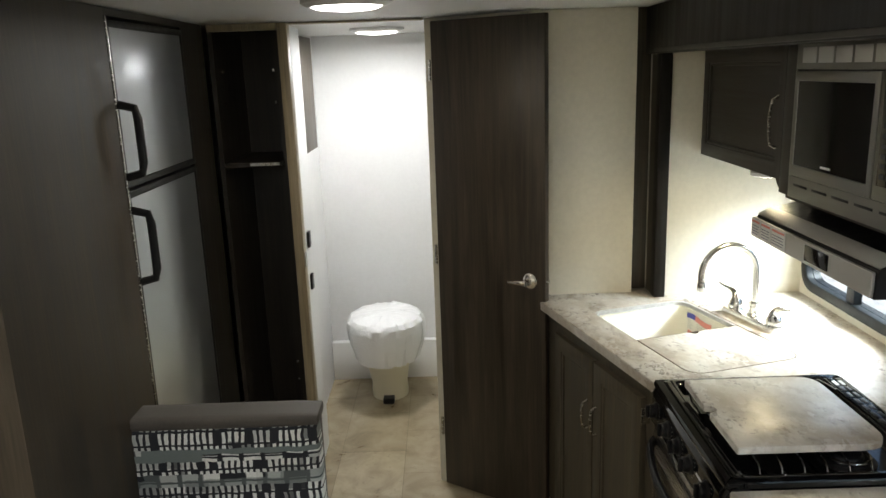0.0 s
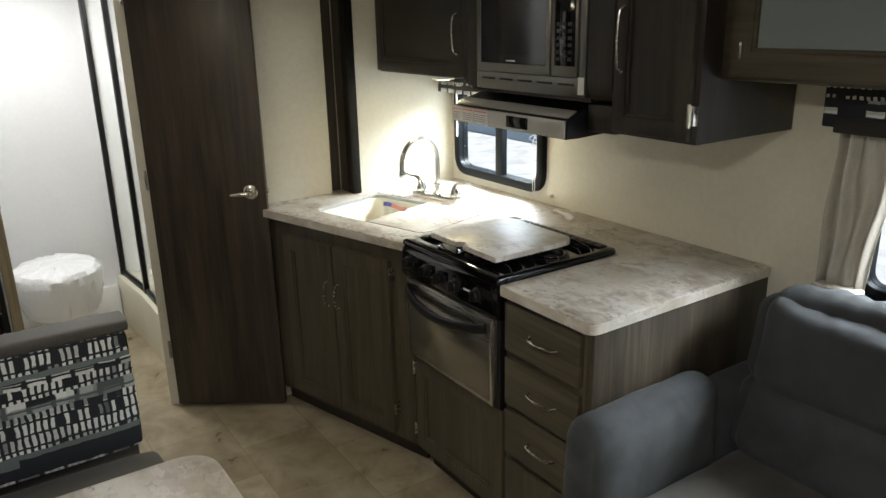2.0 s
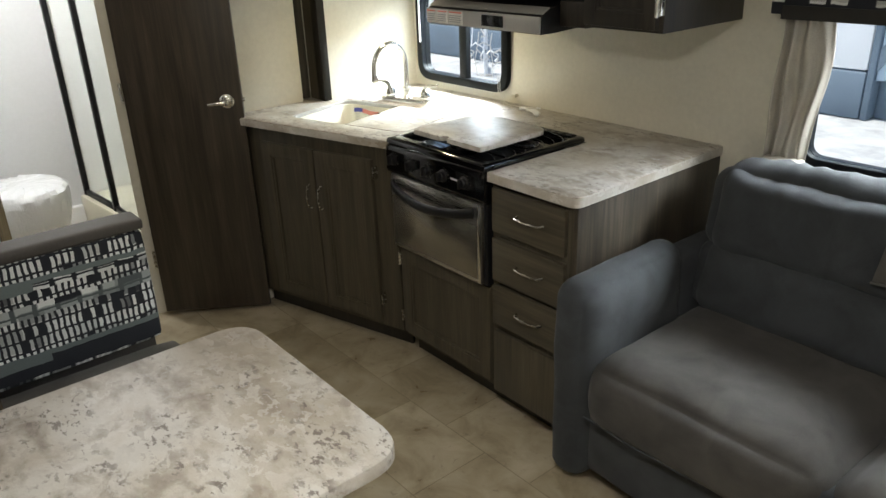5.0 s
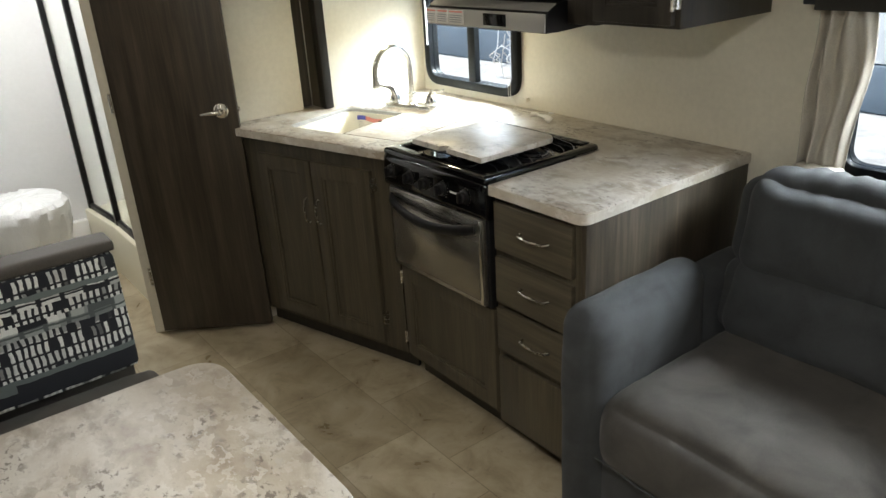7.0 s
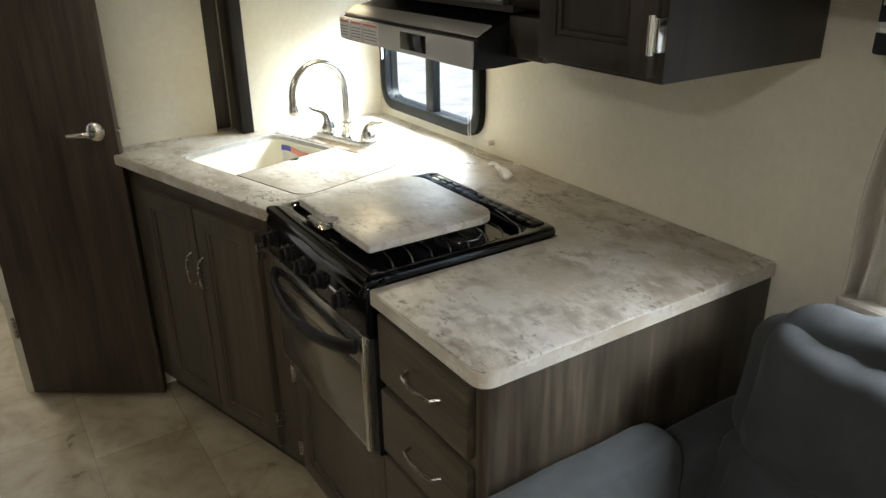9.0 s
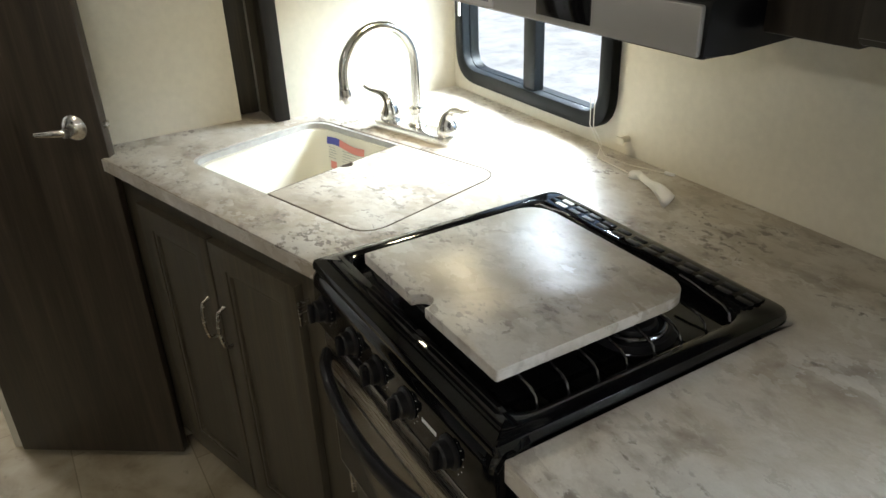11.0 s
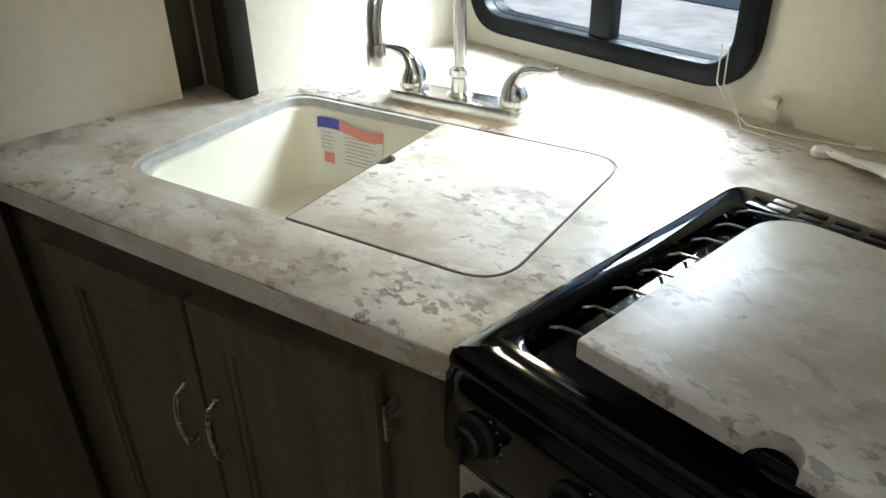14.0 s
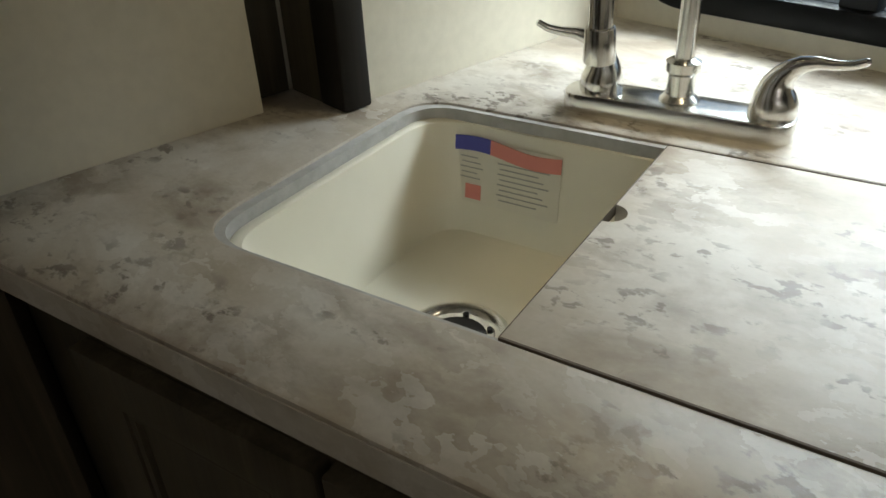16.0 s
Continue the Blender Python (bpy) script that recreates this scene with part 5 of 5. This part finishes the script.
for zz in (0.52, 0.60, 1.66, 1.78):
    part("shelf_pin", cyl((-1.99, -2.1475, zz), (-1.99, -2.140, zz), 0.005, seg=10), CHROME, pantry)
    part("shelf_pin", cyl((-1.935, -1.931, zz), (-1.935, -1.938, zz), 0.005, seg=10), CHROME, pantry)
solo("wall_bath_side", box(BATH_X + 0.002, -2.352, -2.035, -1.985, 0.001, CEIL - 0.004), WALL_BATH, "pale grey bathroom side wall", "wall", kind="structure")
solo("wall_niche_side", box(-2.35, -1.962, -1.911, -1.905, 0.001, CEIL - 0.004), WALL_BATH, "pale grey panel behind the door jamb", "wall", kind="structure")
for zz in (0.87, 1.06):
    hk = thing("switch_plate", (-2.2, -1.905, zz), "small dark switch on the bathroom wall", "switch")
    part("plate", box(-2.22, -2.18, -1.9045, -1.893, zz - 0.035, zz + 0.035, 0.004), BLACK, hk)
mc = thing("medicine_cabinet", (-2.6, -1.95, 1.40), "grey wooden medicine cabinet on the bathroom wall", "cabinet")
part("body", box(-2.80, -2.36, -1.984, -1.93, 1.40, 1.93, 0.003), WOOD_END, mc)

# ---- refrigerator and its surround ----
fy = -2.17
fridge = thing("refrigerator", (-1.34, -2.5, 0.3), "silver two-door refrigerator with black curved handles", "refrigerator")
part("body", box(-1.655, -1.045, -2.78, fy - 0.05, 0.30, 1.925), BLACK, fridge)
for z0, z1 in ((1.475, 1.915), (0.32, 1.455)):
    d = part("door", box(-1.645, -1.058, fy - 0.048, fy - 0.008, z0, z1, 0.012, 3), FRIDGE, fridge, "silver door skin")
    part("edge", upright(prism(rect(-1.652, -1.051, z0 - 0.006, z1 + 0.006), 0, 0.03, [rect(-1.632, -1.071, z0 + 0.014, z1 - 0.014)], 0.003), (0, fy - 0.034, 0), (1, 0, 0), (0, 1, 0)), BLACK, d, "black door edge")
    ha, hb2 = (1.50, 1.70) if z0 > 1 else (1.20, 1.41)
    xs = -1.066
    part("handle", tube([(xs, fy - 0.01, ha), (xs, fy + 0.038, ha + 0.012), (xs, fy + 0.044, ha + 0.04), (xs, fy + 0.044, hb2 - 0.04), (xs, fy + 0.038, hb2 - 0.012), (xs, fy - 0.01, hb2)], 0.012, 10), BLACK, d, "curved black handle")
surround = thing("fridge_surround", (-1.3, -2.4, 0), "dark walnut cabinet surround of the refrigerator", "cabinet")
# Near side takes the lighter door walnut: room light painted into the panel.
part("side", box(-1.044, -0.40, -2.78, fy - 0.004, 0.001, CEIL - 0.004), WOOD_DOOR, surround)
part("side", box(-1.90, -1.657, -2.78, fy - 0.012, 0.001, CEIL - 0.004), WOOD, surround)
part("top", box(-1.656, -1.045, -2.78, fy - 0.006, 1.93, CEIL - 0.004), WOOD_H, surround)
part("base", box(-1.656, -1.045, -2.78, fy - 0.02, 0.001, 0.298), WOOD_H, surround)
part("nickel_strip", box(-1.052, -1.046, fy - 0.010, fy - 0.001, 0.30, 1.93), NICKEL, surround)

# ---- dinette ----
seat = thing("dinette_bench", (-0.75, -2.1, 0), "dinette bench with a printed backrest and grey piping", "bench")
part("base", box(-0.93, -0.45, -2.78, -1.72, 0.001, 0.36, 0.006), WOOD, seat)
part("cushion", soft_box(-0.86, -0.40, -2.77, -1.645, 0.36, 0.47, 0.03, 0.008), GREY_VINYL, seat, "dark grey seat cushion")
part("backrest", soft_box(-0.95, -0.868, -2.77, -1.672, 0.47, 0.835, 0.018, 0.004, 8), PRINT_Y, seat, "black and white block-print backrest")
part("piping", soft_box(-0.972, -0.866, -2.77, -1.664, 0.832, 0.868, 0.012, 0.0), GREY_VINYL, seat, "grey padded top edge")
part("back_board", box(-0.985, -0.952, -2.77, -1.675, 0.001, 0.83, 0.004), GREY_VINYL, seat)
table = thing("dinette_table", (0.05, -2.2, 0), "stone-look laminate dinette table", "table")
part("tabletop", prism(rounded(rect(-0.295, 0.375, -2.77, -1.63), [0, 0, 0.09, 0.09], 8), 0.712, 0.742, (), 0.006), COUNTER, table)
part("leg", cyl((0.05, -2.2, 0.02), (0.05, -2.2, 0.712), 0.03, seg=20), NICKEL, table)
part("foot", lathe([(0.09, 0.0), (0.09, 0.01), (0.035, 0.02), (0.03, 0.03)], (0.05, -2.2, 0.001), 24), NICKEL, table)

# ---- sofa ----
sofa = thing("sofa", (0.9, -0.4, 0), "charcoal suede sofa with cushioned back under the window", "sofa")
part("base", soft_box(0.10, 2.40, -0.800, -0.06, 0.06, 0.425, 0.03, 0.004), SUEDE, sofa)
for xa, xb, yb in ((0.0, 0.128, -0.335), (2.36, 2.50, -0.335)):
    part("arm", soft_box(xa, xb, -0.845, yb, 0.03, 0.695, 0.060, 0.012, 12, 0.009, xa), SUEDE, sofa)
    part("arm_rear", soft_box(xa + 0.004, xb, yb - 0.06, -0.05, 0.05, 0.645, 0.045, 0.004, 8, 0.004), SUEDE, sofa, "low rear end of the arm")
for a, b, s in ((0.112, 0.815, 1), (0.82, 1.60, 2), (1.605, 2.36, 3)):
    part("seat_cushion", soft_box(a, b, -0.838, -0.20, 0.25, 0.478, 0.095, 0.020, 12, 0.009, s), SUEDE_TOP_LIT, sofa, "worn seat cushion, brownish grey from light on its top")
    part("front_seam", tube([(a + 0.03 + (b - a - 0.06) * k / 10, -0.842 + 0.004 * math.cos(k), 0.292 + 0.003 * math.sin(2 * k)) for k in range(11)], 0.003, 8), SUEDE, sofa, "stitched welt under the seat edge")
    lo = soft_box(a + 0.02 * (s == 1), b + 0.003, -0.085, 0.085, -0.135, 0.135, 0.075, 0.028, 12, 0.009, s + 5)
    lo.transform(pose(0, -0.235, 0.575, -14, 0, 0))
    part("lower_back", lo, SUEDE, sofa)
    up = soft_box(a + 0.02 * (s == 1), b, -0.095, 0.095, -0.152, 0.152, 0.085, 0.026, 34, 0.014, s + 9)
    for v in up.verts:
        v.co.z += 0.0035 * math.sin(v.co.x * 84 + 4 * math.sin(v.co.x * 13 + s)) * max(0.0, v.co.z / 0.16) ** 2
        v.co.y += 0.004 * math.sin(v.co.x * 62 + 9 * v.co.z) * max(0.0, v.co.z / 0.16)
    up.transform(pose(0, -0.180, 0.780, -12, 0, 0))
    part("upper_back", up, SUEDE, sofa, "padded headrest roll")
    for k in range(9):
        xs_ = a + 0.10 + (b - a - 0.16) * k / 8 + 0.012 * math.sin(5 * k + s)
        bt = cyl((xs_, -0.150, 0.936), (xs_, -0.158, 0.946), 0.005, 0.003, 8)
        part("stitch", bt, SUEDE, sofa)
part("back_frame", box(0.16, 2.40, -0.15, -0.035, 0.05, 0.76, 0.03, 3), SUEDE, sofa)

# clear bag over the sofa back, with lettering
sbag = thing("storage_bag", (1.0, -0.3, 0.72), "translucent grey bag with white lettering over the sofa back", "bag")
bg = bmesh.new()
prof = [(-0.340, 0.742), (-0.328, 0.78), (-0.308, 0.84), (-0.290, 0.90), (-0.25, 0.965), (-0.19, 0.995), (-0.12, 0.985), (-0.07, 0.94)]
cols = []
for i in range(15):
    x = 0.665 + 0.62 * i / 14
    cols.append([bg.verts.new((x + 0.02 * (k / 7 - 0.4) * (i < 2), y + 0.006 * noise.noise(Vector((i * 0.7, k * 0.8, 0))), z + 0.010 * noise.noise(Vector((i * 0.5, k, 3))))) for k, (y, z) in enumerate(prof)])
for a, b in zip(cols, cols[1:]):
    for k in range(7):
        bg.faces.new((a[k], b[k], b[k + 1], a[k + 1]))
VEIL = cloth("grey_nonwoven_fabric", (0.085, 0.079, 0.070), 350.0, 0.2)
sheet = part("sheet", bg, VEIL, sbag)
hem = tube([(0.655 + 0.63 * k / 12, -0.3405 + 0.004 * math.sin(k), 0.743 + 0.003 * math.sin(1.7 * k)) for k in range(13)], 0.004, 8)
part("hem", hem, VEIL, sbag, "stitched lower hem")
for xa, hgt, wid, lean in ((0.806, 0.046, 0.008, 34), (0.826, 0.046, 0.008, 4), (0.852, 0.034, 0.008, 14), (0.866, 0.026, 0.010, 14), (0.884, 0.030, 0.015, 14), (0.908, 0.030, 0.007, 38), (0.918, 0.030, 0.007, -12)):
    wd = box(0, wid, -0.0012, 0.0012, 0, hgt, 0.0005, 1)
    wd.transform(Matrix.Translation((xa, -0.333, 0.803)) @ pose(0, 0, 0, -18, lean, 0))
    part("white_mark", wd, WHITE_PRINT, sbag, "white printed mark")
ul = box(0, 0.075, -0.0012, 0.0012, 0, 0.004)
ul.transform(Matrix.Translation((0.850, -0.336, 0.788)) @ pose(0, 0, 0, -18, 0, 0))
part("white_mark", ul, WHITE_PRINT, sbag, "thin white underline")
md = sheet.modifiers.new("thick", "SOLIDIFY")
md.thickness = 0.002

# ---- window dressing at the sofa ----
val2 = thing("valance", (1.05, -0.06, 1.37), "black and white printed valance box over the sofa window", "valance")
part("front", box(0.165, 1.95, -0.105, -0.088, 1.362, 1.484, 0.004), PRINT_X, val2)
part("return", box(0.165, 0.182, -0.087, BACK_Y - 0.002, 1.362, 1.484, 0.004), PRINT_Y, val2)
part("band", box(0.20, 1.95, -0.108, -0.1055, 1.350, 1.388, 0.003), BAND_CLOTH, val2, "dark lower band")


def curtain(x_top, x_bot, w_top, w_bot, z0, z1, y, folds=5):
    bm = bmesh.new()
    rows2 = []
    n = 60
    for j in range(13):
        t = j / 12
        z = z1 + (z0 - z1) * t
        ease = t * t * (3 - 2 * t)
        xc, w = x_top + (x_bot - x_top) * ease, w_top + (w_bot - w_top) * ease + 0.014 * math.sin(math.pi * t)
        row = []
        for i in range(n + 1):
            s = i / n
            row.append(bm.verts.new((xc + w * s + 0.004 * math.sin(9 * t + 5 * s), y - 0.019 * math.sin(2 * math.pi * folds * (s + 0.05 * math.sin(5 * s + 1)) + 0.9 * math.sin(2.2 * t + 3 * s)) * (0.65 + 0.35 * math.sin(6 * s + 2 * t)) * (1 - s ** 5) + 0.022 * s ** 6 + 0.003 * math.sin(23 * s + 6 * t), z)))
        rows2.append(row)
    for a, b in zip(rows2, rows2[1:]):
        for i in range(n):
            bm.faces.new((a[i], a[i + 1], b[i + 1], b[i]))
    return bm


cur = thing("curtain", (0.24, -0.04, 0.93), "beige gathered curtain tied back beside the window", "curtain")
cp_ = part("cloth", curtain(0.186, 0.178, 0.137, 0.112, 0.915, 1.37, -0.040, 4), CURTAIN, cur)
cm = cp_.modifiers.new("thick", "SOLIDIFY")
cm.thickness = 0.0015
part("tie_band", soft_box(0.172, 0.296, -0.066, -0.012, 0.905, 0.928, 0.008, 0.002), CURTAIN, cur)

# ---- ceiling lamps ----
for nm, cx, cy, lens in (("ceiling_light", -1.14, -1.55, GLOW_COOL), ("ceiling_light", -2.58, -1.585, GLOW_COOL), ("ceiling_light", 0.85, -2.0, GLOW_COOL), ("ceiling_light", 2.2, -1.57, GLOW_COOL)):
    cl = thing(nm, (cx, cy, CEIL), "round lit ceiling lamp with a white rim", "lamp", "round ceiling lamps")
    part("rim", lathe([(0.125, CEIL - 0.001), (0.125, CEIL - 0.010), (0.105, CEIL - 0.020), (0.100, CEIL - 0.018)], (cx, cy, 0), 36), WHITE_PLASTIC, cl)
    part("lens", lathe([(0.100, CEIL - 0.016), (0.085, CEIL - 0.024), (0.04, CEIL - 0.029), (0.0, CEIL - 0.030)], (cx, cy, 0), 36), lens, cl, "glowing lens")

# ---- outside: a trailer parked beyond the windows ----
rig = thing("parked_trailer", (-3.0, 8.5, -0.75), "slate and white trailer parked on the gravel", "trailer")
# Slate bodies run down to the gravel in place of the shadow underneath.
part("lower_body", box(-16.0, -2.45, 7.4, 9.8, -0.745, -0.17, 0.04), TRUCK_PAINT, rig, "slate blue lower body, filling the shadow beneath it")
wall_w = part("upper_body", box(-16.0, -2.45, 7.42, 9.8, -0.165, 2.1, 0.05), TRUCK_WHITE, rig, "white upper wall")
part("badge", lathe([(0.14, 0.0), (0.12, 0.012), (0.0, 0.014)], (-3.05, 7.418, 0.36), 24, (0, -1, 0)), TRUCK_PAINT, wall_w, "grey oval badge")
part("corner_post", box(-2.445, -2.36, 7.40, 9.8, -0.745, 2.1, 0.02), TRUCK_PAINT, rig)
cap = prism([(-2.355, -0.27), (-1.78, -0.20), (-1.70, 0.62), (-1.55, 2.1), (-2.355, 2.1)], 0, 2.3, (), 0.02)
part("nose", upright(cap, (0, 9.75, 0), (1, 0, 0), (0, -1, 0)), TRUCK_BLUE, rig, "light blue sloping front cap")
stripe = prism([(-2.352, -0.16), (-2.352, 0.12), (-1.86, 0.72), (-1.74, 0.72)], 0, 0.012)
part("stripe", upright(stripe, (0, 7.446, 0), (1, 0, 0), (0, -1, 0)), TRUCK_PAINT, rig, "slanting slate stripe")
part("under_nose", box(-2.355, -1.60, 7.60, 9.7, -0.745, -0.275, 0.01), TRUCK_PAINT, rig)
part("rear_body", box(-2.34, 8.0, 7.62, 9.8, -0.745, 2.1, 0.01), TRUCK_PAINT, rig, "slate blue wall of the next trailer")
part("trim_rail", box(-1.48, 7.9, 7.58, 7.618, -0.235, -0.20, 0.005), SILVER, rig)
for wx in (1.6,):
    wl = part("wheel", cyl((wx, 7.38, -0.47), (wx, 7.60, -0.47), 0.28, seg=28, bev=0.03), RUBBER, rig)
    part("rim", cyl((wx, 7.365, -0.47), (wx, 7.39, -0.47), 0.16, seg=20), TRUCK_PAINT, wl)
part("marker_lamp", box(-2.14, -2.05, 7.57, 7.60, -0.43, -0.37, 0.01), AMBER, rig, "amber marker lamp")

# hitch frame with cables standing on the gravel before the parked trailer
HITCH_WHITE = plaster("chalky_white_paint", (0.72, 0.75, 0.78), 0.3, 0.5)
hitch = thing("trailer_hitch", (-8.2, 6.5, -0.75), "pale hitch frame with a jack and looped cables on the gravel", "trailer hitch")
part("jack_post", cyl((-8.18, 6.5, -0.75), (-8.18, 6.5, 0.05), 0.035, seg=14), HITCH_WHITE, hitch)
part("jack_head", box(-8.26, -8.10, 6.44, 6.56, 0.02, 0.12, 0.02), HITCH_WHITE, hitch)
part("jack_foot", lathe([(0.11, -0.75), (0.11, -0.735), (0.04, -0.72)], (-8.18, 6.5, 0), 18), SILVER, hitch)
for xb, zb in ((-8.75, -0.25), (-7.75, -0.30)):
    part("frame_bar", cyl((-8.18, 6.48, -0.36), (xb, 6.95, zb), 0.04, seg=12), TRUCK_PAINT, hitch)
part("crank", tube([(-8.18, 6.43, 0.08), (-8.18, 6.36, 0.08), (-8.05, 6.36, -0.08), (-8.05, 6.28, -0.08)], 0.012, 8), SILVER, hitch)
for k in range(5):
    cx_, r_ = -8.50 + 0.19 * k, 0.10 + 0.022 * (k * 3 % 4)
    loop_ = [(cx_ + r_ * math.cos(radians(15 * j)) * (0.8 + 0.06 * k), 6.40 + 0.05 * math.sin(j), -0.42 + 0.05 * (k % 3) + r_ * math.sin(radians(15 * j))) for j in range(24)]
    part("cable", tube(loop_, 0.010, 6, True), HITCH_WHITE if k % 2 else SILVER, hitch)
for k in range(4):
    part("cable", tube([(-8.45 + 0.16 * k, 6.45, 0.02 - 0.05 * (k % 2)), (-8.40 + 0.15 * k, 6.38, -0.22), (-8.52 + 0.22 * k, 6.36, -0.50), (-8.40 + 0.18 * k, 6.34, -0.735)], 0.009, 6), SILVER if k % 2 else HITCH_WHITE, hitch)
